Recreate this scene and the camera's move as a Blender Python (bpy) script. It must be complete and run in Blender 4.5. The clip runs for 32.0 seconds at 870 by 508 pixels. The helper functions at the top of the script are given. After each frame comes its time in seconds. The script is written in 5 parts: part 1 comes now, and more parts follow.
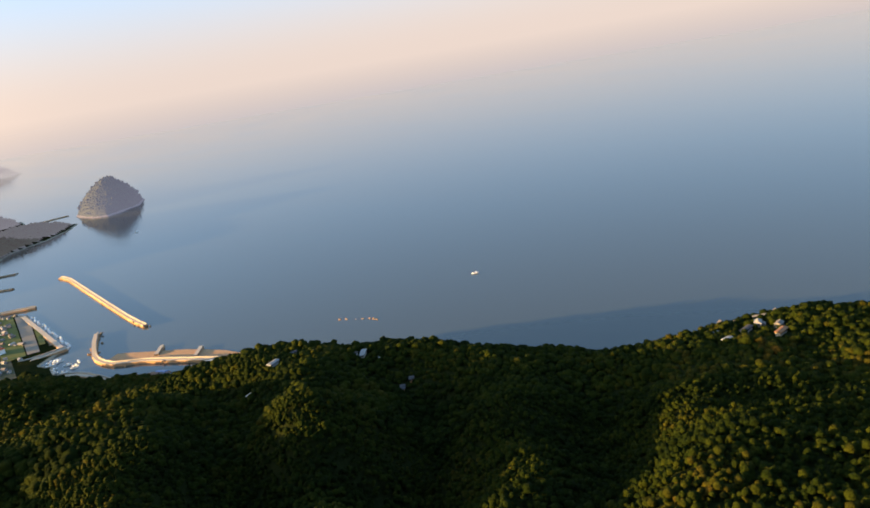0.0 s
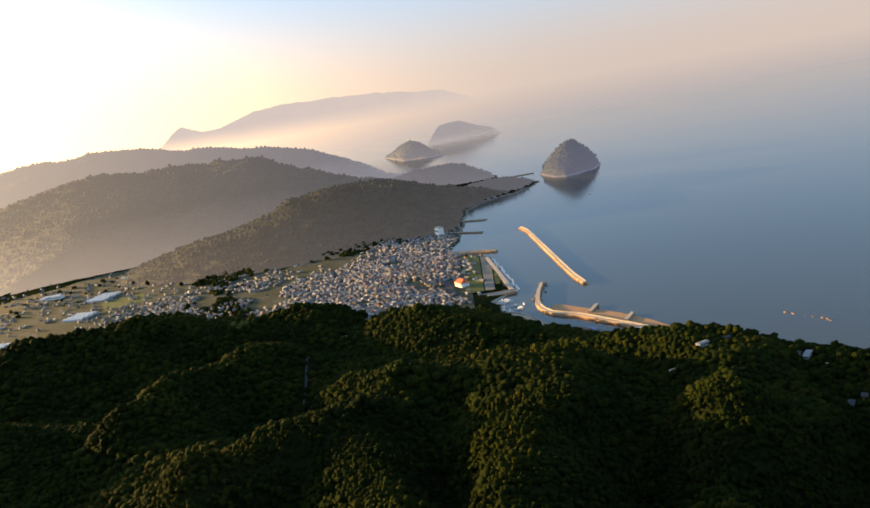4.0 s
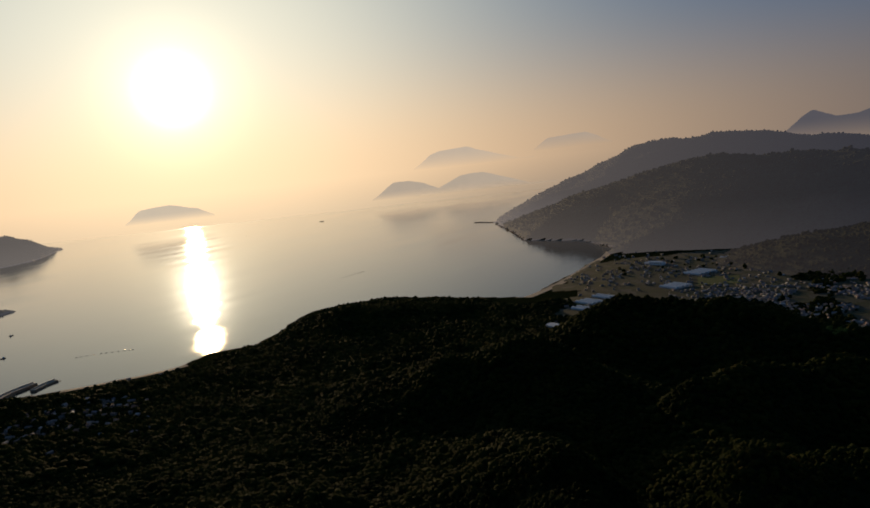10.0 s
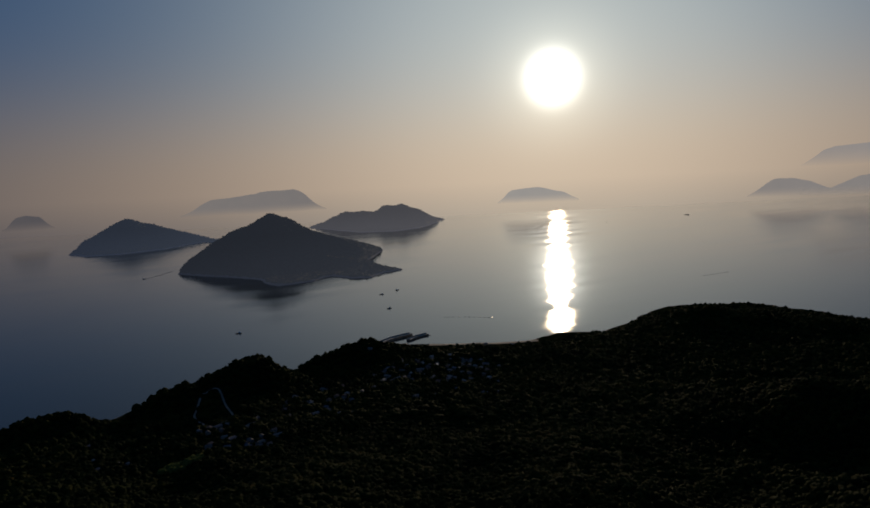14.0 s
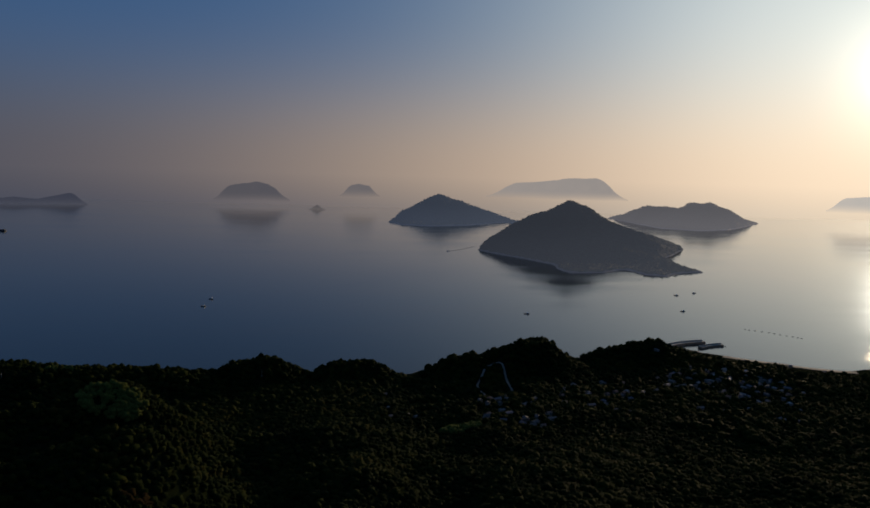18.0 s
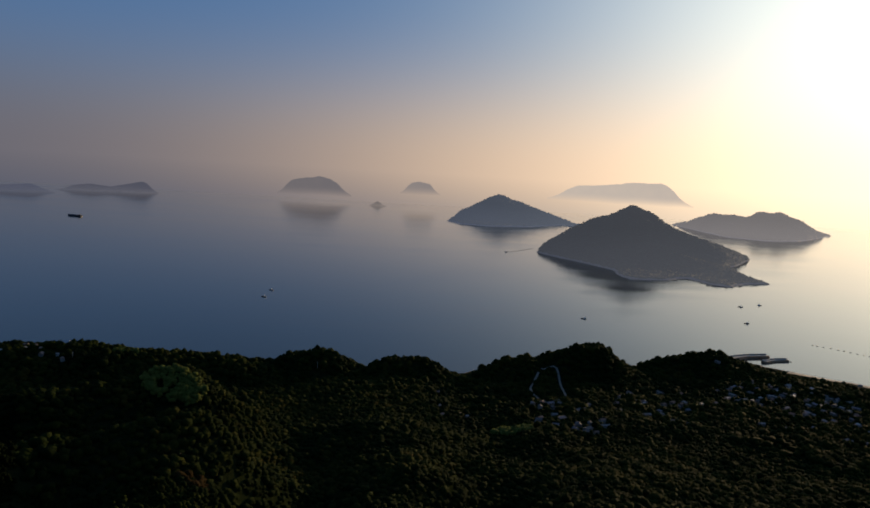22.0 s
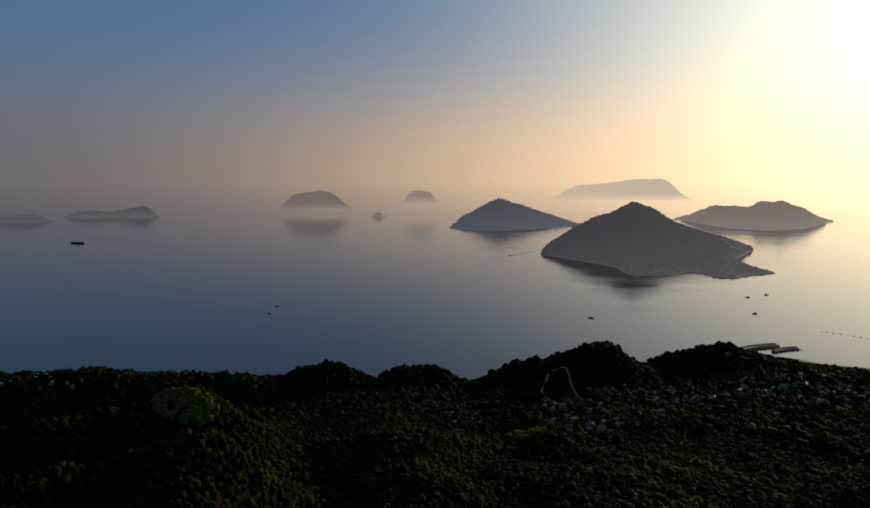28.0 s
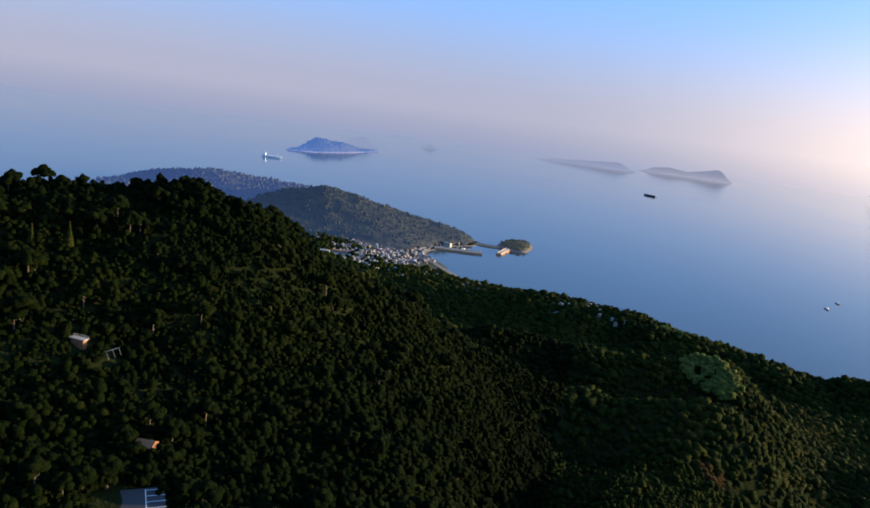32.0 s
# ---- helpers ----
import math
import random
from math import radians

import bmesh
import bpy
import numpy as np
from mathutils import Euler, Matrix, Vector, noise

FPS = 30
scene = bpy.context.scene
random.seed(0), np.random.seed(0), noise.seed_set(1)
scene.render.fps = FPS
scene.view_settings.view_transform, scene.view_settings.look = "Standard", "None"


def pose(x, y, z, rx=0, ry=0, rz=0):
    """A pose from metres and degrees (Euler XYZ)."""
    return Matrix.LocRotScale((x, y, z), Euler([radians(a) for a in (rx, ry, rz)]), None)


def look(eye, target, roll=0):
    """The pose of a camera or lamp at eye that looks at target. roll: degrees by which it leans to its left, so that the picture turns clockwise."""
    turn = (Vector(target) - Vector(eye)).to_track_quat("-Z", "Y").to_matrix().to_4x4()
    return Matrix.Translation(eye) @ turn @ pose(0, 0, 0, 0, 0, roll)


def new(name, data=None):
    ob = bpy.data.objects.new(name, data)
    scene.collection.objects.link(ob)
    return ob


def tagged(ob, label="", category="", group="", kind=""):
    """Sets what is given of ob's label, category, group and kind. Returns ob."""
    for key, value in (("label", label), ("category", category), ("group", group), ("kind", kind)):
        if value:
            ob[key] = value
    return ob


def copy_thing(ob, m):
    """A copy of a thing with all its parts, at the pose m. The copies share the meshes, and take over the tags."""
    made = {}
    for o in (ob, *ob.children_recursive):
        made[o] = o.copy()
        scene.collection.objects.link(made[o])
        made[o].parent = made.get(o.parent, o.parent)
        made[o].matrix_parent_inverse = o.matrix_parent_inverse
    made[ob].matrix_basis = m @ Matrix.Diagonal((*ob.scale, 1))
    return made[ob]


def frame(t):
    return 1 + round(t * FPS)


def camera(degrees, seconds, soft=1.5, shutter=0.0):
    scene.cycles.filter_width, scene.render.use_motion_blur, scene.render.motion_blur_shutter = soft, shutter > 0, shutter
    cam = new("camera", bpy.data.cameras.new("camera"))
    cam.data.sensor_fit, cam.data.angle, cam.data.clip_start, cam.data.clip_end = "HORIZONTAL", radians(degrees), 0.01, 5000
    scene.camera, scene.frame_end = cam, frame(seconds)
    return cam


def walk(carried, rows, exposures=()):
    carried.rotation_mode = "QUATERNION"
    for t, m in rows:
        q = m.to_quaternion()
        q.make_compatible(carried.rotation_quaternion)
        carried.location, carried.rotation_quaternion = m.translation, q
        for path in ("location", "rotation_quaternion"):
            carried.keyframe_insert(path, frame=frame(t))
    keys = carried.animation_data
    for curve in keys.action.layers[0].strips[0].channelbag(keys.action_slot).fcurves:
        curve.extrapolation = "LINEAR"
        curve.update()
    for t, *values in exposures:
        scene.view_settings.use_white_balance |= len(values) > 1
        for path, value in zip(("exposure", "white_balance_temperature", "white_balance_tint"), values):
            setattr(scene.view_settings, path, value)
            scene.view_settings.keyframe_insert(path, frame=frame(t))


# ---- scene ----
H = 220.0                      # height of the eye over the sea
cam = camera(62.2, 32.0, soft=1.7)
TURNS = [
    (0, 74.27, 9.45, -141.47), (0.5, 73.86, 10.93, -136.85), (1, 74.57, 10.54, -131.89), (1.5, 75.37, 10.64, -126.45), (2, 76.16, 10.09, -120.87),
    (2.5, 76.27, 10.57, -115.77), (3, 77.00, 9.80, -111.27), (3.5, 77.48, 9.66, -109.11), (5.5, 79.65, 8.55, -92.14), (6, 80.24, 8.11, -88.61),
    (6.5, 80.33, 7.22, -84.80), (7, 81.14, 6.93, -81.88), (7.5, 81.65, 6.88, -78.53), (8, 81.63, 6.25, -74.50), (8.5, 82.42, 6.19, -70.62),
    (9, 83.18, 5.97, -67.19), (9.5, 83.32, 5.91, -63.56), (10, 83.22, 6.24, -59.17), (10.5, 84.04, 5.16, -55.46), (11, 83.87, 4.87, -51.91),
    (11.5, 84.18, 4.26, -48.31), (12, 84.38, 3.76, -44.53), (12.5, 84.15, 4.04, -40.86), (13, 84.57, 3.10, -37.10), (13.5, 84.45, 3.05, -33.80),
    (14, 84.52, 2.82, -30.72), (14.5, 84.52, 2.99, -27.34), (16.5, 84.25, 0.45, -14.95), (17, 84.42, -0.48, -12.02), (17.5, 84.59, -1.18, -9.49),
    (18, 83.87, -1.55, -7.10), (18.5, 83.80, -2.42, -4.41), (19, 83.25, -2.97, -1.87), (19.5, 83.50, -3.47, -2.08), (20, 83.53, -3.05, -2.34),
    (20.5, 83.41, -3.06, -2.33), (21, 83.31, -3.22, -2.17), (21.5, 83.36, -3.42, -2.29), (22, 83.61, -3.28, -2.29), (22.5, 83.18, -3.27, -2.22),
    (23, 82.99, -3.02, -2.15), (23.5, 83.36, -2.90, -2.11), (24, 83.58, -2.91, -2.11), (24.5, 82.85, 2.11, -1.70), (25, 83.40, 0.69, -1.94),
    (25.5, 84.06, -0.90, -2.07), (27.5, 84.30, -0.16, -2.04), (28, 84.21, -0.08, -2.36), (28.5, 84.14, 0.13, -2.46), (29, 84.02, -10.09, -4.80),
    (29.2, 83.27, -11.12, -3.31), (29.5, 82.06, -9.60, 4.28), (29.8, 82.15, -5.53, 12.92), (30, 81.87, -4.73, 18.52), (30.5, 80.63, -6.62, 26.95),
    (31, 79.30, -7.61, 32.54), (31.5, 79.03, -6.81, 37.38), (32, 78.54, -7.25, 41.40),
]
walk(cam, [(t, pose(0, 0, H, a, b, c)) for t, a, b, c in TURNS], exposures=[
    (0, 3.0, 9800, 10), (2, 3.0, 9900, 10), (3.5, 2.8, 9900, 10), (6, 2.15, 9500, 10), (9, 0.5, 7900, 10), (12, -0.7, 5900, 10), (14.5, -0.85, 5750, 10),
    (17, -0.3, 5950, 10), (19, 0.0, 5900, 10), (20.5, 0.5, 6150, 10), (22, 0.6, 6450, 10), (28.5, 0.55, 7100, 10), (29.3, 0.6, 6600, 10), (30.0, 1.05, 5500, 10), (32, 2.4, 6000, 10)])

# ---- world and sun: low morning sun over the bay, thick sea haze ----
SUN_AZ, SUN_EL = radians(40.2), radians(7.7)
SUN_DIR = Vector((math.sin(SUN_AZ) * math.cos(SUN_EL), math.cos(SUN_AZ) * math.cos(SUN_EL), math.sin(SUN_EL)))


class Nodes:
    """Short hand for building node trees."""

    def __init__(self, tree):
        self.tree = tree
        tree.nodes.clear()

    def add(self, kind, **sockets):
        n = self.tree.nodes.new(kind)
        for key, value in sockets.items():
            key = key.replace("_", " ")
            socket = n.inputs[int(key[2:])] if key.startswith("in") and key[2:].isdigit() else n.inputs[key]
            self.feed(socket, value)
        return n

    def feed(self, socket, value):
        if isinstance(value, bpy.types.NodeSocket):
            self.tree.links.new(value, socket)
        else:
            socket.default_value = value

    def math(self, op, a, b=0.0, c=0.0, clamp=False):
        n = self.tree.nodes.new("ShaderNodeMath")
        n.operation, n.use_clamp = op, clamp
        for i, v in enumerate((a, b, c)):
            self.feed(n.inputs[i], v)
        return n.outputs[0]

    def mix(self, f, a, b, mode="MIX"):
        n = self.tree.nodes.new("ShaderNodeMix")
        n.data_type, n.blend_type = "RGBA", mode
        self.feed(n.inputs[0], f), self.feed(n.inputs[6], a), self.feed(n.inputs[7], b)
        return n.outputs[2]

    def dot(self, a, b):
        n = self.tree.nodes.new("ShaderNodeVectorMath")
        n.operation = "DOT_PRODUCT"
        self.feed(n.inputs[0], a), self.feed(n.inputs[1], b)
        return n.outputs["Value"]

    def noise(self, scale, detail=4.0, rough=0.55, vector=None):
        n = self.add("ShaderNodeTexNoise", Scale=scale, Detail=detail, Roughness=rough)
        if vector is not None:
            self.feed(n.inputs["Vector"], vector)
        return n.outputs["Fac"]

    def ramp(self, f, *stops):
        n = self.tree.nodes.new("ShaderNodeValToRGB")
        while len(n.color_ramp.elements) < len(stops):
            n.color_ramp.elements.new(0.5)
        for e, (at, col) in zip(n.color_ramp.elements, stops):
            e.position, e.color = at, (*col, 1.0)
        self.feed(n.inputs[0], f)
        return n.outputs[0]


world = bpy.data.worlds.new("hazy_morning_sky")
scene.world = world
world.use_nodes = True
w = Nodes(world.node_tree)
way = w.add("ShaderNodeTexCoord").outputs["Generated"]
up = w.add("ShaderNodeSeparateXYZ", Vector=way).outputs[2]
sky = w.tree.nodes.new("ShaderNodeTexSky")
sky.sky_type, sky.sun_disc = "NISHITA", False
sky.sun_elevation, sky.sun_rotation = SUN_EL, SUN_AZ
sky.air_density, sky.dust_density, sky.ozone_density = 1.0, 0.3, 3.0
toward = w.math("MAXIMUM", w.dot(way, tuple(SUN_DIR)), 0.0)
sky_col = w.mix(1.0, sky.outputs[0], (0.064, 0.064, 0.064, 1), "MULTIPLY")
clear_col = w.mix(w.math("POWER", toward, 9.0), (0.042, 0.100, 0.225, 1), (0.62, 0.69, 0.66, 1))
sky_col = w.mix(0.75, sky_col, clear_col)
haze_col = w.mix(w.math("POWER", toward, 4.0), (0.091, 0.088, 0.105, 1), (0.88, 0.62, 0.40, 1))
low = w.math("POWER", w.math("DIVIDE", w.math("ABSOLUTE", up), 0.128), 2.0)
haze_f = w.math("MULTIPLY", w.math("EXPONENT", w.math("MULTIPLY", low, -1.0)), 0.97)
under = w.math("MULTIPLY", w.math("MAXIMUM", w.math("MULTIPLY", up, -1.0), 0.0), 9.0, clamp=True)
haze_col = w.mix(under, haze_col, w.mix(1.0, haze_col, (0.30, 0.38, 0.50, 1), "MULTIPLY"))
col = w.mix(haze_f, sky_col, haze_col)
wide = w.math("MULTIPLY", w.math("POWER", toward, 19.0), 0.38)
col = w.mix(1.0, col, w.mix(wide, (0, 0, 0, 1), (1.0, 0.86, 0.58, 1)), "ADD")
glow = w.math("MULTIPLY", w.math("POWER", toward, 420.0), 0.6)
col = w.mix(1.0, col, w.mix(glow, (0, 0, 0, 1), (1.0, 0.88, 0.62, 1)), "ADD")
disc = w.math("MULTIPLY", w.math("POWER", toward, 3200.0), 7.0)
disc_col = w.mix(1.0, (1.0, 0.9, 0.7, 1), disc, "MULTIPLY")
col = w.mix(1.0, col, disc_col, "ADD")
bg = w.add("ShaderNodeBackground", Color=col, Strength=1.0)
w.tree.links.new(bg.outputs[0], w.add("ShaderNodeOutputWorld").inputs[0])

sun = new("sun", bpy.data.lights.new("sun", "SUN"))
sun.data.energy, sun.data.angle, sun.data.color = 2.7, radians(0.6), (1.0, 0.70, 0.38)
sun.matrix_world = look(SUN_DIR * 3000, (0, 0, 0))


# ---- materials ----
def material(name):
    m = bpy.data.materials.new(name)
    m.use_nodes = True
    return m, Nodes(m.node_tree)


def finish(n, shader):
    n.tree.links.new(shader.outputs[0], n.add("ShaderNodeOutputMaterial").inputs[0])


def bumped(n, height, strength, distance):
    return n.add("ShaderNodeBump", Height=height, Strength=strength, Distance=distance).outputs[0]


def forest_material(name, dark, light, autumn, scale, rock=3.0):
    """Broadleaf canopy: dark and light greens in patches, some turned leaves, bare rock by the water."""
    m, n = material(name)
    pos = n.add("ShaderNodeNewGeometry").outputs["Position"]
    fine = n.noise(scale, 3.0, 0.6, pos)
    patch = n.noise(scale * 0.06, 4.0, 0.6, pos)
    c = n.mix(fine, (*dark, 1), (*light, 1))
    turned = n.math("MULTIPLY", n.math("GREATER_THAN", patch, 0.60), fine)
    c = n.mix(n.math("MULTIPLY", turned, 0.7), c, (*autumn, 1))
    z = n.add("ShaderNodeSeparateXYZ", Vector=pos).outputs[2]
    edge = n.math("SUBTRACT", z, n.math("MULTIPLY", n.noise(scale * 0.4, 3.0, 0.6, pos), rock * 2))
    shore = n.math("LESS_THAN", edge, 0.0)
    c = n.mix(shore, c, (0.24, 0.20, 0.15, 1))
    b = n.add("ShaderNodeBsdfPrincipled", Base_Color=c, Roughness=0.95, Specular_IOR_Level=0.0,
              Normal=bumped(n, n.noise(scale * 2, 4.0, 0.65, pos), 0.9, 1.0))
    finish(n, b)
    return m


M_FOREST = forest_material("forest_floor", (0.006, 0.009, 0.003), (0.016, 0.020, 0.007), (0.024, 0.019, 0.007), 0.22, 0.9)


def sea_material():
    m, n = material("calm_sea")
    pos = n.add("ShaderNodeNewGeometry").outputs["Position"]
    warp = n.add("ShaderNodeMapping", Vector=pos, Scale=(0.6, 3.2, 1.0), Rotation=(0, 0, radians(-18))).outputs[0]
    slick = n.noise(0.0030, 6.0, 0.62, warp)
    ruffled = n.math("MULTIPLY", n.math("SUBTRACT", slick, 0.36, clamp=True), 4.0, clamp=True)
    rough = n.math("ADD", n.math("MULTIPLY", ruffled, 0.07), 0.10)
    ripple = n.math("ADD", n.noise(0.22, 3.0, 0.6, pos), n.math("MULTIPLY", n.noise(0.05, 2.0, 0.5, pos), 1.2))
    bump = n.add("ShaderNodeBump", Height=ripple, Distance=0.25, Strength=n.math("ADD", n.math("MULTIPLY", ruffled, 0.11), 0.022)).outputs[0]
    gloss = n.add("ShaderNodeBsdfGlossy", Color=(1, 1, 1, 1), Roughness=rough, Normal=bump)
    gloss.distribution = "BECKMANN"
    body = n.add("ShaderNodeBsdfDiffuse", Color=(0.036, 0.044, 0.042, 1))
    b = n.add("ShaderNodeMixShader", Fac=n.add("ShaderNodeFresnel", IOR=1.33, Normal=bump).outputs[0], in1=body.outputs[0], in2=gloss.outputs[0])
    finish(n, b)
    return m


M_SEA = sea_material()


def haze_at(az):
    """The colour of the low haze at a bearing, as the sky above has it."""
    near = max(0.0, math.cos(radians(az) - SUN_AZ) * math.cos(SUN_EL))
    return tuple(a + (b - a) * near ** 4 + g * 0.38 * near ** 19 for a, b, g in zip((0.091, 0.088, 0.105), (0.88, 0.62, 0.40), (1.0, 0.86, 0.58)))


def haze_glow_material(name, az, tone, base):
    """Far land behind miles of sea haze: the haze is its emission colour, and its foot turns transparent to stand for
    mist on the water.
    """
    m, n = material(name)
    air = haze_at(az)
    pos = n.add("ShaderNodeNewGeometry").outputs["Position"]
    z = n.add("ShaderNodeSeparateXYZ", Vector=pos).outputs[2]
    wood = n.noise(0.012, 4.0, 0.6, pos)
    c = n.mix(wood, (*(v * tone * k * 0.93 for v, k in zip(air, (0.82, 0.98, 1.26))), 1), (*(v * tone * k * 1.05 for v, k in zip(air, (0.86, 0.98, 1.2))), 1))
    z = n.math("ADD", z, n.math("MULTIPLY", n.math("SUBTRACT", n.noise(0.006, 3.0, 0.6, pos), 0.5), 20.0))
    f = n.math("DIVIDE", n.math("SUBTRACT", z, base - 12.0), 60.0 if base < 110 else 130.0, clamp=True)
    # haze light painted in: the land glows and takes no light from the scene
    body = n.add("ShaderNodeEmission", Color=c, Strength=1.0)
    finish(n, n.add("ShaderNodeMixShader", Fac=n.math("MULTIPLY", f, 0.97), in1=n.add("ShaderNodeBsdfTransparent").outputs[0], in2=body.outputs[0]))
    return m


def hazed_land_material(name, tone, tint=(1, 1, 1), mist=0.5, floor=0.0):
    """Distant wooded land with the lit sea air in front of it painted on as emission: warm toward the sun, blue away
    from it, strongest low down.
    """
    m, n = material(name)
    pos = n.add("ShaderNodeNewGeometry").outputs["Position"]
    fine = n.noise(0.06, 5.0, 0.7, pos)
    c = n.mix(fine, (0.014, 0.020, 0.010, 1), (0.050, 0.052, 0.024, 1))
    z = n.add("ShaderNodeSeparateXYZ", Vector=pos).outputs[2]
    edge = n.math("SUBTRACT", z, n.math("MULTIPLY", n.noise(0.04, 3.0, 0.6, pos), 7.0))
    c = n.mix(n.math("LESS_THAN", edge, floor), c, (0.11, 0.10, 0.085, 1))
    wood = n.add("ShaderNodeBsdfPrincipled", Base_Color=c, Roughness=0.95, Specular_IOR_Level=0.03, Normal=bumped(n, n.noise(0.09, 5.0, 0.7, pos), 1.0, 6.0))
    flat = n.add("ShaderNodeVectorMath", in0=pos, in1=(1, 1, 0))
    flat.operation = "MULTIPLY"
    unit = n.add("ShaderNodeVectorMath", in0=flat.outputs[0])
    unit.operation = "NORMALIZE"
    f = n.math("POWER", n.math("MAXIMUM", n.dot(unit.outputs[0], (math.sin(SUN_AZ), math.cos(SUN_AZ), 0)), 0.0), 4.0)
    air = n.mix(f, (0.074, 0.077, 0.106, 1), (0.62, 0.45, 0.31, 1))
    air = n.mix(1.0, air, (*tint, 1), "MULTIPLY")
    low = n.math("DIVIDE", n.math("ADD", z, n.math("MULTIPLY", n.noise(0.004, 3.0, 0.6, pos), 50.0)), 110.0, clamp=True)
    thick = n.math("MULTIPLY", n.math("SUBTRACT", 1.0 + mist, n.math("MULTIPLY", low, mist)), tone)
    # painted haze: a glow in the air colour on top of the lit wood
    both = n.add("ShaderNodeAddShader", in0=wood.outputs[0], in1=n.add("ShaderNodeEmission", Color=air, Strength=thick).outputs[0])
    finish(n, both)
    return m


# ---- shape of the land: shores and ridges as (bearing in degrees, metres from the lookout, slope up to the eye) ----
NORTH_COAST = [
    (-88.95, 641), (-78.85, 774), (-71.83, 1105), (-66.82, 1443), (-62.82, 1656), (-56.8, 1773), (-52.79, 1722), (-48.76, 1562),
    (-44.73, 1425), (-40.69, 1339), (-36.59, 1260), (-36.58, 1206), (-39.63, 1165), (-40.85, 1093), (-40.64, 1055), (-38.03, 968),
    (-35.54, 917), (-29.61, 904), (-25.4, 876), (-20.96, 829), (-16, 794), (-10.82, 773), (-6.74, 799), (-2.92, 782),
    (0.77, 801), (4.79, 786), (9.74, 835), (13.69, 895), (17.68, 890), (20.65, 916), (23.6, 990), (26.09, 980), (27.58, 997),
]
EAST_COAST = [
    (29.63, 984), (33.62, 976), (37.33, 976), (40.39, 1027), (43.59, 1042), (48.44, 1249), (53.32, 1291), (59.01, 1224),
    (63, 1158), (65.64, 1137), (69.25, 1326), (72.51, 1629), (70, 1844), (66.83, 1928), (65.66, 1957), (64.73, 2212),
    (63.38, 2657), (64.76, 2861), (67.4, 3148), (73.39, 3464), (82.98, 3418), (95.38, 2997), (100.36, 2746), (101.34, 2485),
    (101.04, 2356), (104.5, 2230), (107.6, 2090), (109.3, 1960), (109.7, 1864), (109.6, 1775), (111.5, 1735), (112.95, 1660),
]
SOUTH_COAST = [
    (112.6, 1605), (110.95, 1540), (108.9, 1486), (108.1, 1448), (107.4, 1424), (106.9, 1395), (106.75, 1290), (106.0, 1150), (105.1, 1031), (107.87, 976), (109.79, 773), (107.61, 750),
    (109.07, 689), (112.5, 623), (116.95, 587), (120.87, 579), (126.73, 548), (132.85, 529), (140.12, 499), (146.23, 463),
    (153.3, 457), (159.36, 482), (165.42, 507), (173.48, 547), (187.49, 657), (207.57, 685), (227.68, 688), (247.83, 649),
    (262.97, 639),
]
NEAR_RIDGES = [
    (-69.9, 319, -1.2, -60.8, 310, -5.8, 84), (-60.8, 310, -6.6, -46.6, 333, -15.4, 84),
    (-46.6, 333, -15.4, -40.5, 375, -18.2, 80), (-69.9, 319, -5.68, -97, 258, -13.79, 110),
    (-97, 258, -13.79, -147.6, 224, -24.83, 132), (58.9, 589, -15.04, 69.1, 551, -17.16, 66),
    (63.9, 584, -14.1, 65.6, 582, -14.16, 50), (73.3, 743, -11.5, 79.9, 738, -12.21, 66),
    (79.9, 738, -12.21, 86.5, 703, -14.37, 55), (90.7, 740, -14.2, 93.2, 722, -14.26, 33),
    (98.7, 666, -17, 102.2, 635, -15.99, 46), (102.2, 635, -15.99, 107.1, 579, -17.61, 48),
    (107.1, 579, -17.61, 112, 526, -20.9, 42),
]
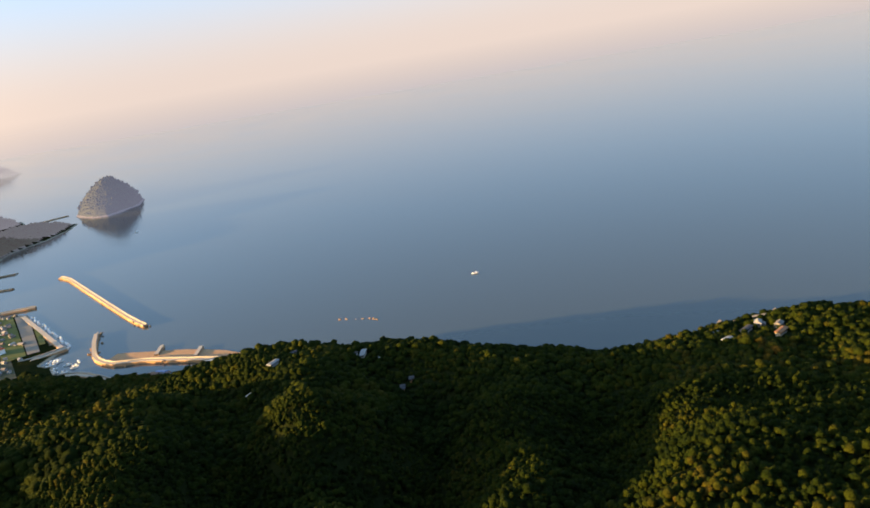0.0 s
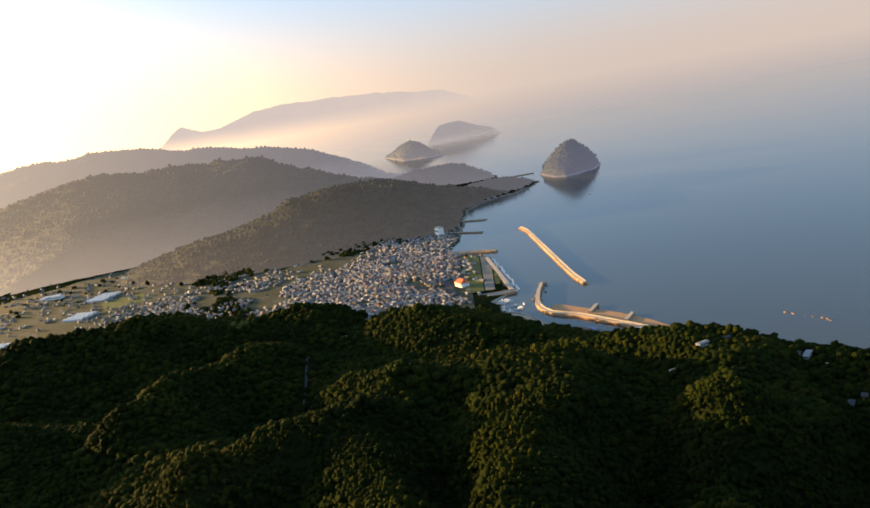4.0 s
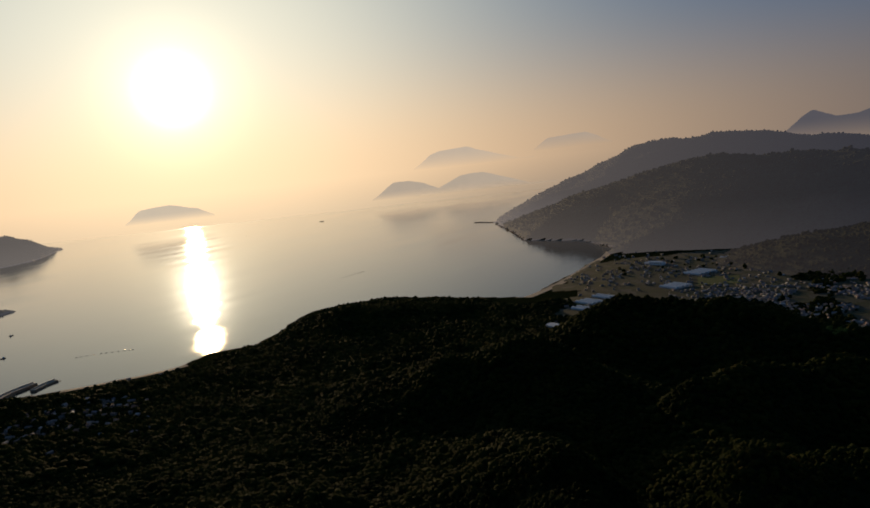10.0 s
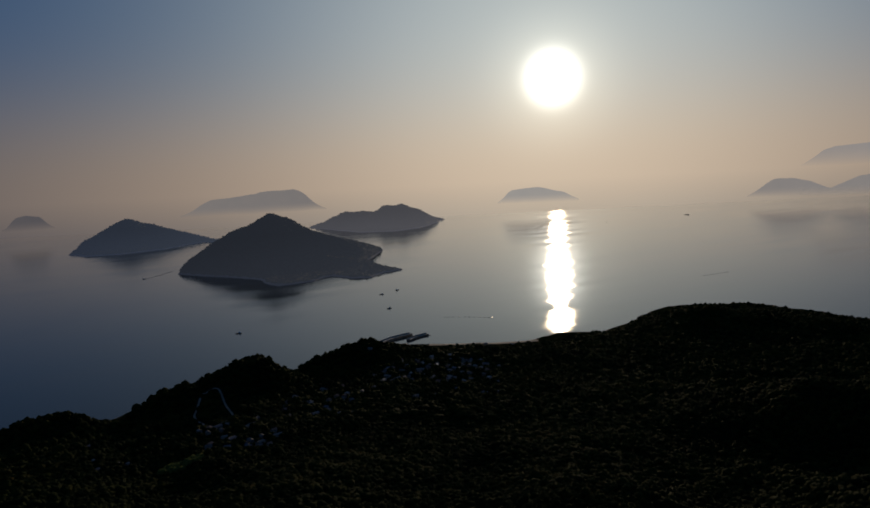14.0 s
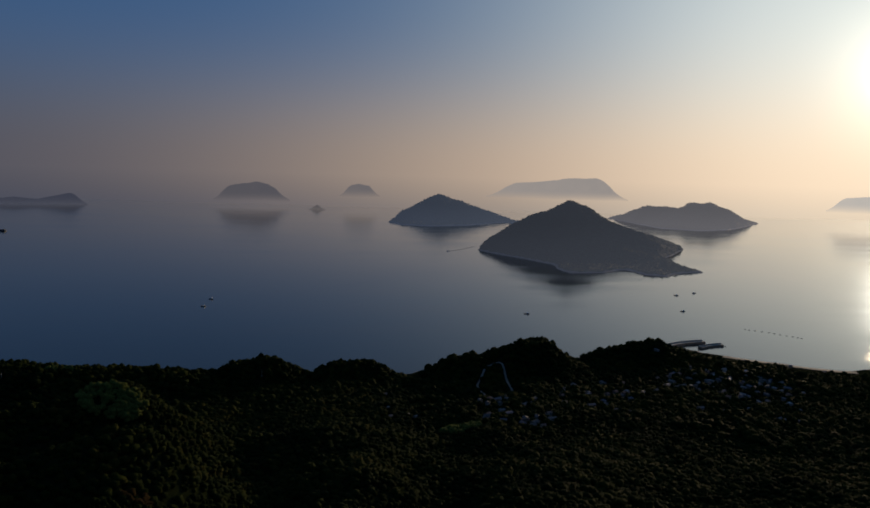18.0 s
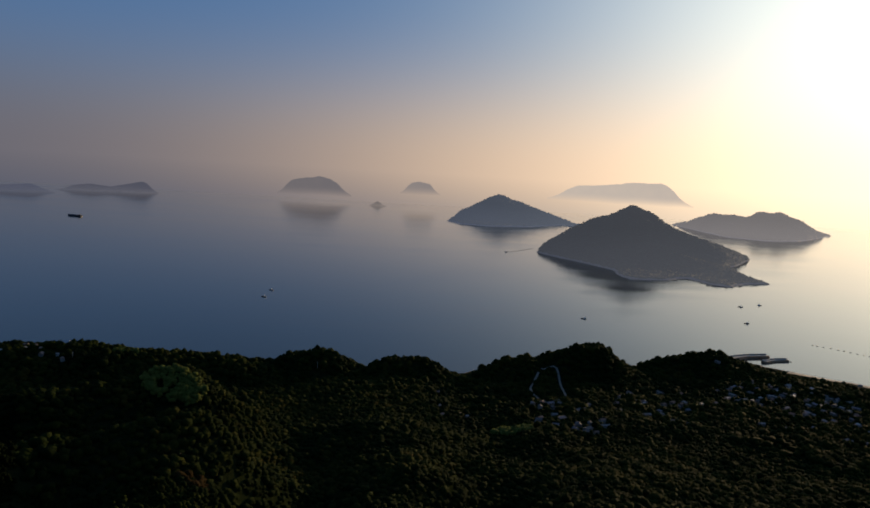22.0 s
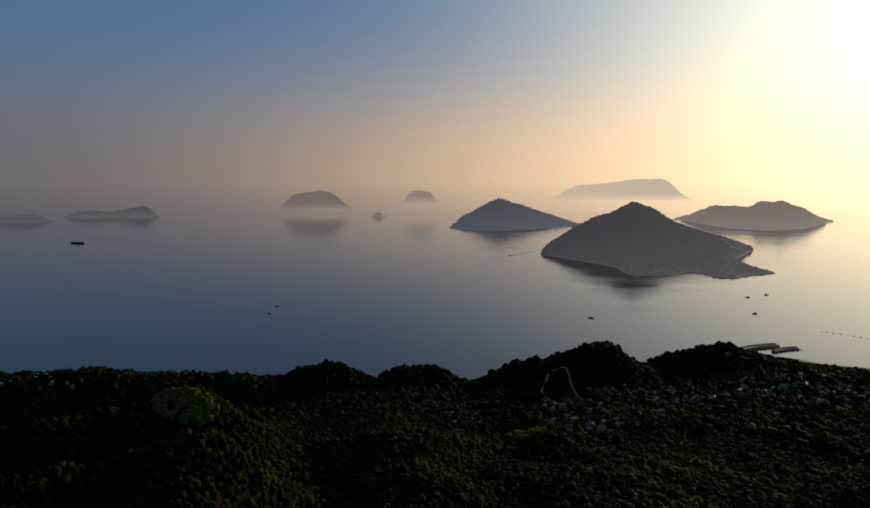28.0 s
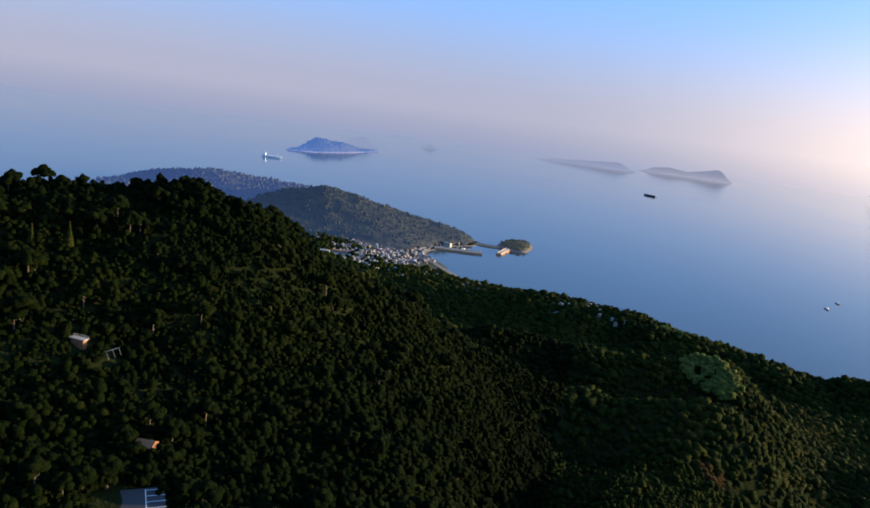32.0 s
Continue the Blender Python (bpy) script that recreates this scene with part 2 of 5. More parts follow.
MID_RIDGES = [
    (77.8, 478, -18.49, 81.8, 517, -17.94, 36), (81.8, 517, -17.94, 89.1, 567, -16.66, 40), (82.6, 306, -24.56, 89, 326, -22.96, 42), (89, 326, -22.96, 95.1, 335, -23.41, 42),
    (96.1, 430, -21.03, 100.1, 419, -20.23, 36), (100.1, 419, -20.23, 108, 401, -22.44, 38), (108, 401, -22.44, 114.9, 423, -22.24, 34), (126.8, 289, -28.04, 127.3, 449, -22.64, 30), (142.1, 278, -30.92, 146.6, 380, -27.24, 32),
    (46.8, 1004, -11.97, 51.4, 1072, -10.51, 55), (53.9, 1066, -10.97, 57.1, 1073, -10.77, 58),
    (58.4, 1068, -10.92, 63.5, 1037, -11.68, 55), (37.9, 926, -12.98, 41.5, 950, -13.06, 19),
    (22, 897, -12.04, 24.2, 909, -11.55, 23), (24.2, 909, -11.55, 26.2, 923, -12.26, 20), (13.4, 809, -11.7, 15.4, 819, -11.5, 24),
    (9.3, 781, -13.49, 10.3, 783, -13.35, 18), (0.1, 749, -14.01, 1.9, 753, -13.93, 19),
    (-8.3, 746, -14, -5.7, 753, -13.23, 22), (-22.1, 779, -13.1, -13.2, 740, -14.2, 38), (-36.5, 847, -13.4, -22.1, 779, -13.1, 52),
    (-34.4, 338, -20.66, -26.3, 357, -20.65, 36), (-26.3, 357, -20.65, -15.8, 375, -19.34, 34), (-34.5, 490, -16.86, -26.9, 496, -17.27, 38), (-26.9, 496, -17.27, -16.4, 523, -16.07, 34),
]
FAR_RIDGES = [
    (-49.3, 1276, -7.01, -39.7, 1237, -8.74, 94), (-63.8, 1413, -7.62, -58.5, 1460, -6.56, 138),
    (-58.5, 1460, -6.56, -52.8, 1439, -6.97, 138), (64.8, 2447, -4.72, 71.8, 2147, -2.09, 190),
    (71.8, 2147, -2.09, 78.6, 2003, 0.05, 225), (78.6, 2003, 0.05, 84.5, 1972, -0.65, 225),
    (84.5, 1972, -0.65, 91.8, 1809, -1.72, 190), (91.8, 1809, -1.72, 96.4, 1722, -4.13, 120),
    (68, 2807, -1.03, 74.4, 2857, 1.1, 200), (74.4, 2857, 1.1, 80.6, 2836, 1.38, 240),
    (80.6, 2836, 1.45, 89.4, 2688, 0.55, 240), (89.4, 2688, 0.5, 95.7, 2559, -1.2, 190),
]
SOUTH_RIDGES = [
    (95.7, 2559, -1.82, 101.8, 2373, -4.27, 110), (82.9, 1307, -9.36, 88.2, 1376, -7.64, 60), (88.2, 1376, -7.64, 93.4, 1421, -6.36, 100),
    (93.4, 1421, -6.36, 97.9, 1490, -4.67, 150), (97.9, 1490, -4.67, 101.3, 1440, -5.36, 130),
    (101.3, 1440, -5.36, 104.0, 1400, -7.2, 66), (104.0, 1400, -7.2, 105.2, 1370, -8.6, 30),
    (101.9, 1960, -5.4, 103.5, 1960, -4.85, 62), (103.5, 1960, -4.85, 107.2, 1940, -4.9, 66), (107.2, 1940, -4.9, 109.2, 1920, -6.2, 50),
    (107.0, 1560, -7.2, 109.0, 1590, -6.75, 36), (109.0, 1590, -6.75, 111.0, 1625, -6.7, 36), (111.0, 1625, -6.7, 112.3, 1640, -7.1, 26),
    (121.9, 498, -19.3, 126.8, 497, -17.6, 55), (126.8, 497, -17.6, 134.9, 473, -18.6, 55),
    (134.9, 473, -18.6, 141.2, 443, -20.0, 55), (141.2, 443, -20.0, 146.2, 417, -21.7, 52),
    (146.2, 417, -21.7, 151.3, 417, -21.1, 52), (151.3, 417, -21.1, 157.3, 442, -20.3, 55),
    (157.3, 442, -20.3, 165.4, 442, -21.2, 61), (165.4, 442, -21.2, 178.5, 458, -21.8, 72),
]



def polar(az, d):
    return np.array((d * math.sin(radians(az)), d * math.cos(radians(az))))


def signed_distance(px, py, shore):
    """Metres inside (+) or outside (-) of a shore line."""
    pts = np.array([polar(a, d) for a, d in shore])
    best = np.full(px.shape, 1e12)
    inside = np.zeros(px.shape, bool)
    for (x0, y0), (x1, y1) in zip(pts, np.roll(pts, -1, axis=0)):
        ex, ey = x1 - x0, y1 - y0
        s = np.clip(((px - x0) * ex + (py - y0) * ey) / (ex * ex + ey * ey + 1e-9), 0, 1)
        best = np.minimum(best, (px - x0 - s * ex) ** 2 + (py - y0 - s * ey) ** 2)
        if abs(ey) > 1e-6:
            inside ^= ((y0 > py) != (y1 > py)) & (px < ex * (py - y0) / ey + x0)
    return np.where(inside, 1, -1) * np.sqrt(best)


LATTICES = {}


def lattice(seed):
    if seed not in LATTICES:
        LATTICES[seed] = np.random.RandomState(seed).rand(256, 256)
    return LATTICES[seed]


def value_noise(x, y, size, seed):
    g = lattice(seed)
    x, y = x / size, y / size
    i, j = np.floor(x).astype(int), np.floor(y).astype(int)
    u, v = x - i, y - j
    u, v = u * u * (3 - 2 * u), v * v * (3 - 2 * v)
    at = lambda a, b: g[a % 256, b % 256]
    return (at(i, j) * (1 - u) + at(i + 1, j) * u) * (1 - v) + (at(i, j + 1) * (1 - u) + at(i + 1, j + 1) * u) * v - 0.5


def rough_ground(x, y, size, octaves, seed):
    total = np.zeros(np.shape(x))
    for k in range(octaves):
        total += value_noise(x, y, size / 2 ** k, seed + k) / 1.9 ** k
    return total


def ridge_height(px, py, ridges, canopy=2.5, power=1.7, steep=False):
    """Rounded ridges that run from one summit to the next, joined softly."""
    total = np.zeros(px.shape)
    for a0, d0, e0, a1, d1, e1, wide in ridges:
        (x0, y0), (x1, y1) = polar(a0, d0), polar(a1, d1)
        z0, z1 = (H + d * math.tan(radians(e)) - canopy for d, e in ((d0, e0), (d1, e1)))
        ex, ey = x1 - x0, y1 - y0
        s = np.clip(((px - x0) * ex + (py - y0) * ey) / (ex * ex + ey * ey), 0, 1)
        q = np.hypot(px - x0 - s * ex, py - y0 - s * ey) / wide
        h = (z0 + (z1 - z0) * s) * (np.maximum(1 - q / 2.3, 0) ** power if steep else np.exp(-0.5 * q ** power))
        total += np.maximum(h, 0) ** 14
    return total ** (1 / 14)


MAIN_SHORE = NORTH_COAST + EAST_COAST + SOUTH_COAST
MAIN_RIDGES = NEAR_RIDGES + MID_RIDGES + SOUTH_RIDGES[13:]


# valleys that run down from the lookout: bearing, lean with distance, depth, breadth
VALLEYS = [(86.4, 5, 0.55, 4.5), (73.6, 0, 0.5, 5), (102.1, -2, 0.35, 3), (118.9, 1, 0.5, 5), (134.4, 3, 0.55, 5), (151.3, 3, 0.4, 5), (53, 0, 0.4, 7), (30.8, 0, 0.35, 7), (7, 0, 0.35, 5), (-8, 0, 0.45, 6), (-30.4, -2, 0.45, 6)]


def land_height(px, py):
    px, py = np.asarray(px, float), np.asarray(py, float)
    sd = signed_distance(px, py, MAIN_SHORE) + 14 * rough_ground(px, py, 60, 3, 3)
    flat = np.where(sd > 0, np.minimum(1.2 + sd * 0.045, 6.0), np.maximum(sd * 0.12, -8))
    hills = ridge_height(px, py, MAIN_RIDGES)
    d = np.hypot(px, py)
    mound = 128 * np.exp(-0.5 * (d / 295) ** 2)
    az = np.degrees(np.arctan2(px, py)) + 5 * rough_ground(px, py, 130, 3, 71)
    for mid, lean, depth, wide in VALLEYS:
        cut = np.exp(-((az - mid - lean * (d - 300) / 300) / (wide * (0.6 + 120 / np.maximum(d, 60)))) ** 2)
        mound = mound * (1 - depth * cut * np.clip((d - 110) / 170, 0, 1))
    hills = (hills ** 4 + mound ** 4) ** 0.25
    spur = rough_ground(px, py, 170, 4, 11)
    east = np.clip((px + 60) / 150, 0, 1) * np.exp(-(d / 420) ** 2)
    hills = hills * (1 + (0.34 + 0.5 * east) * spur * np.clip(1 - hills / 260, 0.25, 1)) - 3 - 34 * east * np.abs(rough_ground(px, py, 150, 3, 51))
    hills = np.maximum(hills, 0) + 3.5 * rough_ground(px, py, 26, 2, 81) * np.clip(hills / 20, 0, 1)
    k = 1 - np.exp(-np.maximum(sd - 3, 0) * 0.9 / np.maximum(hills, 12))
    return np.where(sd > 0, flat + hills * k, flat)


def grid_mesh(name, xs, ys, zs, keep, mat, closed=False):
    """A sheet of quads over a grid of points, without the squares that lie under the water."""
    rows_n, cols_n = zs.shape
    idx = np.arange(rows_n * cols_n).reshape(rows_n, cols_n)
    right = np.roll(idx, -1, axis=1)
    last = cols_n if closed else cols_n - 1
    quads = np.stack([idx[:-1, :last], right[:-1, :last], right[1:, :last], idx[1:, :last]], -1).reshape(-1, 4)
    quads = quads[keep.reshape(-1)[quads].any(axis=1)]
    used, inverse = np.unique(quads, return_inverse=True)
    co = np.stack([xs, ys, zs], -1).reshape(-1, 3)[used]
    return quick_mesh(name, co, inverse.reshape(-1, 4), mat)


def quick_mesh(name, co, faces, mat, smooth=True):
    me = bpy.data.meshes.new(name)
    n, k = faces.shape
    me.vertices.add(len(co)), me.loops.add(n * k), me.polygons.add(n)
    me.vertices.foreach_set("co", np.asarray(co, np.float32).reshape(-1))
    me.loops.foreach_set("vertex_index", faces.astype(np.int32).reshape(-1))
    me.polygons.foreach_set("loop_start", np.arange(0, n * k, k, dtype=np.int32))
    me.polygons.foreach_set("use_smooth", np.full(n, smooth))
    me.update(calc_edges=True)
    me.materials.append(mat)
    return me


# sea: one sheet to the horizon
rr = np.array([0.0, 400, 900, 1500, 2500, 4000, 7000, 12000, 20000])[1:]
aa = np.radians(np.arange(0, 360, 5))
ang, rad = np.meshgrid(aa, rr)
sea_rim = grid_mesh("sea", rad * np.sin(ang), rad * np.cos(ang), np.zeros_like(rad), np.ones_like(rad, bool), M_SEA, True)
tagged(new("water", sea_rim), "calm grey-blue sea with pale slicks under haze", "sea", kind="structure")

# land: one sheet, finer toward the lookout
radii = np.r_[0.5, np.geomspace(60, 2600, 330)]
bearing = np.radians(np.arange(0, 360, 0.4))
ang, rad = np.meshgrid(bearing, radii)
gx, gy = rad * np.sin(ang), rad * np.cos(ang)
gz = land_height(gx, gy)
ground = new("ground", grid_mesh("ground", gx, gy, gz, gz > -2.5, M_FOREST, True))
tagged(ground, "wooded hilly peninsula falling to the sea", "land", kind="structure")


# ---- islands ----
ISLE_WOODS = []                # ground of the islands, to plant later


def island(name, shore, ridges, label, step, tone, tint=(1, 1, 1), roughness=0.45, dome=False):
    pts = np.array([polar(a, d) for a, d in shore])
    (x0, y0), (x1, y1) = pts.min(0) - 60, pts.max(0) + 60
    xs, ys = np.meshgrid(np.arange(x0, x1, step), np.arange(y0, y1, step))
    sd = signed_distance(xs, ys, shore) + 14 * rough_ground(xs, ys, 90, 3, 7)
    hills = ridge_height(xs, ys, ridges, -2.0, 1.6 if dome else 1.12, not dome)
    hills = hills * (1 + roughness * rough_ground(xs, ys, 220, 4, 23)) + 5 * rough_ground(xs, ys, 14, 2, 31)
    hills = np.maximum(hills, 0)
    k = 1 - np.exp(-np.maximum(sd, 0) * (2.4 if dome else 1.9) / np.maximum(hills, 12))
    zs = np.where(sd > 0, 1.5 + np.minimum(sd, 12) * 0.3 + hills * k, np.maximum(sd * 0.2, -6))
    # tone and tint set the haze glow painted over the trees
    wood = hazed_land_material(name + "_wood", tone, tint, 0.3, 0.0)
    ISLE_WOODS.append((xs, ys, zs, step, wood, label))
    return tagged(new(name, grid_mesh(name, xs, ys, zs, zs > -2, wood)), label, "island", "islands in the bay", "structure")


island("pointed_island", [
    (10.67, 2202), (12.17, 2095), (14.77, 1986), (16.49, 1885), (18.0, 1728),
    (20.65, 1778), (22.22, 1852), (23.62, 1779), (25.37, 1764), (26.46, 1860),
    (28.0, 1909), (26.23, 1998), (24.67, 2155), (26.12, 2478), (26.36, 2573),
    (25.52, 2686), (22.42, 2767), (18.4, 2722), (14.24, 2548), (11.68, 2417),
], [
    (11.46, 2330, -5.13, 14.12, 2400, -3.43, 75), (14.12, 2400, -3.43, 15.74, 2400, -2.46, 115), (15.74, 2400, -2.46, 17.56, 2400, -1.83, 125), (17.56, 2400, -1.83, 18.82, 2400, -2.21, 125), (18.82, 2400, -2.21, 20.49, 2400, -2.9, 120),
    (20.49, 2400, -2.9, 22.93, 2350, -3.63, 110), (22.93, 2350, -3.63, 25.89, 2300, -4.65, 70), (17.72, 2300, -3.82, 20.48, 2150, -5.09, 80), (20.48, 2150, -5.09, 24.09, 2060, -5.72, 70), (24.09, 2060, -5.72, 25.67, 2000, -6.34, 45),
    (25.67, 2000, -6.34, 27.74, 1940, -6.52, 22),
], "steep wooded island with a pointed summit and a long spit", 5, 0.10, (0.68, 0.95, 1.55))
island("saddle_island", [
    (3.47, 3422), (4.58, 3242), (6.79, 3201), (9.85, 3320), (11.99, 3572),
    (12.63, 3661), (14.13, 3539), (14.12, 3720), (12.4, 3890), (11.96, 4191),
    (7.61, 4190), (4.11, 3825),
], [
    (3.89, 3900, -3.35, 4.73, 3900, -2.6, 70), (4.73, 3900, -2.6, 6.23, 3900, -1.94, 110), (6.23, 3900, -1.94, 7.52, 3900, -1.52, 130), (7.52, 3900, -1.52, 8.85, 3900, -1.97, 130), (8.85, 3900, -1.97, 10.41, 3900, -2.45, 110),
    (10.41, 3900, -2.45, 11.94, 3900, -2.79, 70),
], "wooded island with a round summit and a low sand bar", 9, 0.185, (0.64, 0.95, 1.6))
island("long_island", [
    (20.68, 4431), (22.29, 4063), (24.64, 3649), (27.27, 3584), (29.41, 3788),
    (30.6, 4169), (31.23, 4545), (30.72, 4845), (27.88, 4845), (24.17, 4845),
    (21.45, 4845),
], [
    (21.83, 4150, -2.34, 22.59, 4150, -2.04, 60), (22.59, 4150, -2.04, 23.64, 4150, -1.64, 95), (23.64, 4150, -1.64, 24.87, 4150, -1.8, 110), (24.87, 4150, -1.8, 25.81, 4150, -1.85, 110), (25.81, 4150, -1.85, 26.72, 4150, -1.59, 110),
    (26.72, 4150, -1.59, 27.98, 4150, -1.5, 110), (27.98, 4150, -1.5, 29.25, 4150, -1.72, 110), (29.25, 4150, -1.72, 30.17, 4150, -2.12, 95), (30.17, 4150, -2.12, 30.94, 4150, -2.56, 60),
], "long low wooded island with an uneven ridge", 9, 0.26, (0.76, 0.95, 1.35))
island("cone_island", [
    (113.24, 1783), (114.09, 1691), (115.2, 1664), (116.31, 1692), (117.23, 1745),
    (117.89, 1828), (117.44, 1907), (116.0, 1931), (114.14, 1887),
], [
    (114.49, 1790, -5.84, 115.28, 1790, -5.1, 44), (115.28, 1790, -5.1, 116.04, 1790, -4.64, 50), (116.04, 1790, -4.64, 116.64, 1790, -4.87, 50), (116.64, 1790, -4.87, 117.21, 1790, -5.57, 44),
], "dark cone-shaped wooded island off the harbour", 5, 0.2, (0.80, 0.95, 1.35), 0.2, dome=True)
island("round_island", [
    (101.26, 3334), (102.7, 2971), (104.37, 2901), (105.79, 2914), (104.83, 3167),
    (102.34, 3471),
], [
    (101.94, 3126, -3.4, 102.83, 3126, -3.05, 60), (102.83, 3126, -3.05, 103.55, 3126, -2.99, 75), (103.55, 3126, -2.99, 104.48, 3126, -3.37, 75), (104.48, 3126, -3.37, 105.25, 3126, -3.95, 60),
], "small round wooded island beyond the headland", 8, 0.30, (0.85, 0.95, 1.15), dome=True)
island("harbour_islet", [
    (-34.88, 1241), (-34.18, 1215), (-33.06, 1214), (-32.15, 1276), (-32.96, 1320),
    (-34.48, 1277),
], [
    (-34.56, 1257, -10.05, -33.85, 1257, -9.8, 24), (-33.85, 1257, -9.8, -32.83, 1257, -9.88, 22),
], "low wooded islet at the harbour mouth", 3, 0.05, dome=True)
island("two_peak_island", [
    (-52.43, 2746), (-50.61, 2743), (-48.05, 2906), (-45.48, 3200), (-47.22, 3170),
    (-50.64, 2993),
], [
    (-52.12, 2960, -4.29, -51.32, 2960, -3.81, 60), (-51.32, 2960, -3.81, -50.29, 2960, -3.35, 75), (-50.29, 2960, -3.35, -49.19, 2960, -3.69, 70), (-49.19, 2960, -3.69, -48.13, 2960, -3.52, 60), (-48.13, 2960, -3.52, -46.79, 2960, -3.88, 45),
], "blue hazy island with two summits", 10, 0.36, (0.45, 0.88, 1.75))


def far_ridge(name, ridges, label, step, tone, tint=(1, 1, 1), mist=0.7):
    """A wooded mountain ridge of the peninsula, seen far across the bay."""
    ends = np.array([polar(*r[i:i + 2]) for r in ridges for i in (0, 3)])
    reach = max(r[6] for r in ridges) * 2.4
    (x0, y0), (x1, y1) = ends.min(0) - reach, ends.max(0) + reach
    xs, ys = np.meshgrid(np.arange(x0, x1, step), np.arange(y0, y1, step))
    sd = signed_distance(xs, ys, MAIN_SHORE) + 14 * rough_ground(xs, ys, 60, 3, 3)
    hills = ridge_height(xs, ys, ridges, -7.0, 1.1, True)
    hills = hills * (1 + 0.55 * rough_ground(xs, ys, 330, 5, 29) * np.clip(1.3 - hills / 250, 0.35, 1)) - 46 * np.clip(hills / 120, 0, 1) * np.abs(rough_ground(xs, ys, 210, 4, 61)) + 4 * rough_ground(xs, ys, 16, 2, 37)
    hills = np.maximum(hills, 0)
    k = 1 - np.exp(-np.maximum(sd - 2, 0) * 0.9 / np.maximum(hills, 12))
    zs = hills * k
    keep = (zs > 6.5) & (sd > 2)
    # ridge and its trees carry painted haze as emission
    wood = hazed_land_material(name + "_wood", tone, tint, mist)
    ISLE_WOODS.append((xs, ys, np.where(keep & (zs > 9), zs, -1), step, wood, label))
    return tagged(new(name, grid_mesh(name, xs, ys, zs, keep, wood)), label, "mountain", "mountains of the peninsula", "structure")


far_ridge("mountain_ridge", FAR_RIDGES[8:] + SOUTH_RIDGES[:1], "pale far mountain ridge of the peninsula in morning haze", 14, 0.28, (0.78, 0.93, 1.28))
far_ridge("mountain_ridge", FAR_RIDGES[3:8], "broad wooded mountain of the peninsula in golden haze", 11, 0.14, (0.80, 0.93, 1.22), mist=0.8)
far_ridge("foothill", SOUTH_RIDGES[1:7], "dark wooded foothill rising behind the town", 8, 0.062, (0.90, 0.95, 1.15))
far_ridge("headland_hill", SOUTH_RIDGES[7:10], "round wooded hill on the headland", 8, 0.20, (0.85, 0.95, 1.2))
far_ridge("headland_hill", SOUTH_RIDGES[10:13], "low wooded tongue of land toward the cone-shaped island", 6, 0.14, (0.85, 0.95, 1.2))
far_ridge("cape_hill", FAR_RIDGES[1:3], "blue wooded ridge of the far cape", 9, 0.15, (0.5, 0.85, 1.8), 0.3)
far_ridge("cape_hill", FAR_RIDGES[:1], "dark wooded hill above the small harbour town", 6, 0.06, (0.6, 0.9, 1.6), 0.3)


def far_land(name, d, base, peaks, mat, label, depth=70):
    """Land near the horizon: a low ridge line with the summits given as bearing and slope, its foot faded out by the
    material as mist.
    """
    pa, pe = (np.array([p[k] for p in peaks]) for k in (0, 1))
    az = np.linspace(pa[0], pa[-1], max(40, int((pa[-1] - pa[0]) * 16)))
    top = np.interp(az, pa, H + d * np.tan(np.radians(pe)))
    base = max(base, 0)
    top = base + (top - base) * np.clip(np.minimum(az - az[0], az[-1] - az) / min(2.4, 0.6 + 0.08 * (az[-1] - az[0])), 0, 1) ** 0.8
    soft = np.convolve(np.pad(top, 2, mode="edge"), np.ones(5) / 5, mode="valid")
    top = np.maximum(0.3 * top + 0.7 * soft + 0.05 * (top - base) * rough_ground(az * 60, az * 0 + d, 40, 4, 5), base)
    across = np.linspace(-1, 1, 9)
    A, S = np.meshgrid(az, across)
    zs = (top + 2)[None, :] * (1 - np.abs(S) ** 2.2) - 2
    rad_m = d + S * depth
    xs, ys = rad_m * np.sin(np.radians(A)), rad_m * np.cos(np.radians(A))
    return tagged(new(name, grid_mesh(name, xs, ys, zs, np.ones_like(zs, bool), mat)), label, "island", "islands near the horizon", "structure")


far_land("distant_island", 4845, 103, [(11.2, -1.23), (12.2, -0.87), (13.5, -0.32), (16.0, -0.1), (17.2, 0.1), (19.6, 0.23), (20.2, -0.03), (21.1, -0.64), (22.1, -1.16)], haze_glow_material("haze_glow_land", 17.0, 0.62, 103), "hazy island low on the horizon")
far_land("distant_island", 4845, 81, [(-0.4, -1.6), (0.2, -0.95), (1.1, -0.73), (2.0, -0.9), (2.8, -1.43)], haze_glow_material("haze_glow_land", 1.2, 0.55, 81), "small round island low on the horizon")
far_land("distant_island", 4845, 42, [(-9.9, -1.9), (-9.2, -1.22), (-8.0, -0.95), (-6.7, -0.75), (-5.9, -0.92), (-5.0, -1.44), (-4.2, -1.79)], haze_glow_material("haze_glow_land", -7.0, 0.5, 42), "flat-topped hazy island low on the horizon")
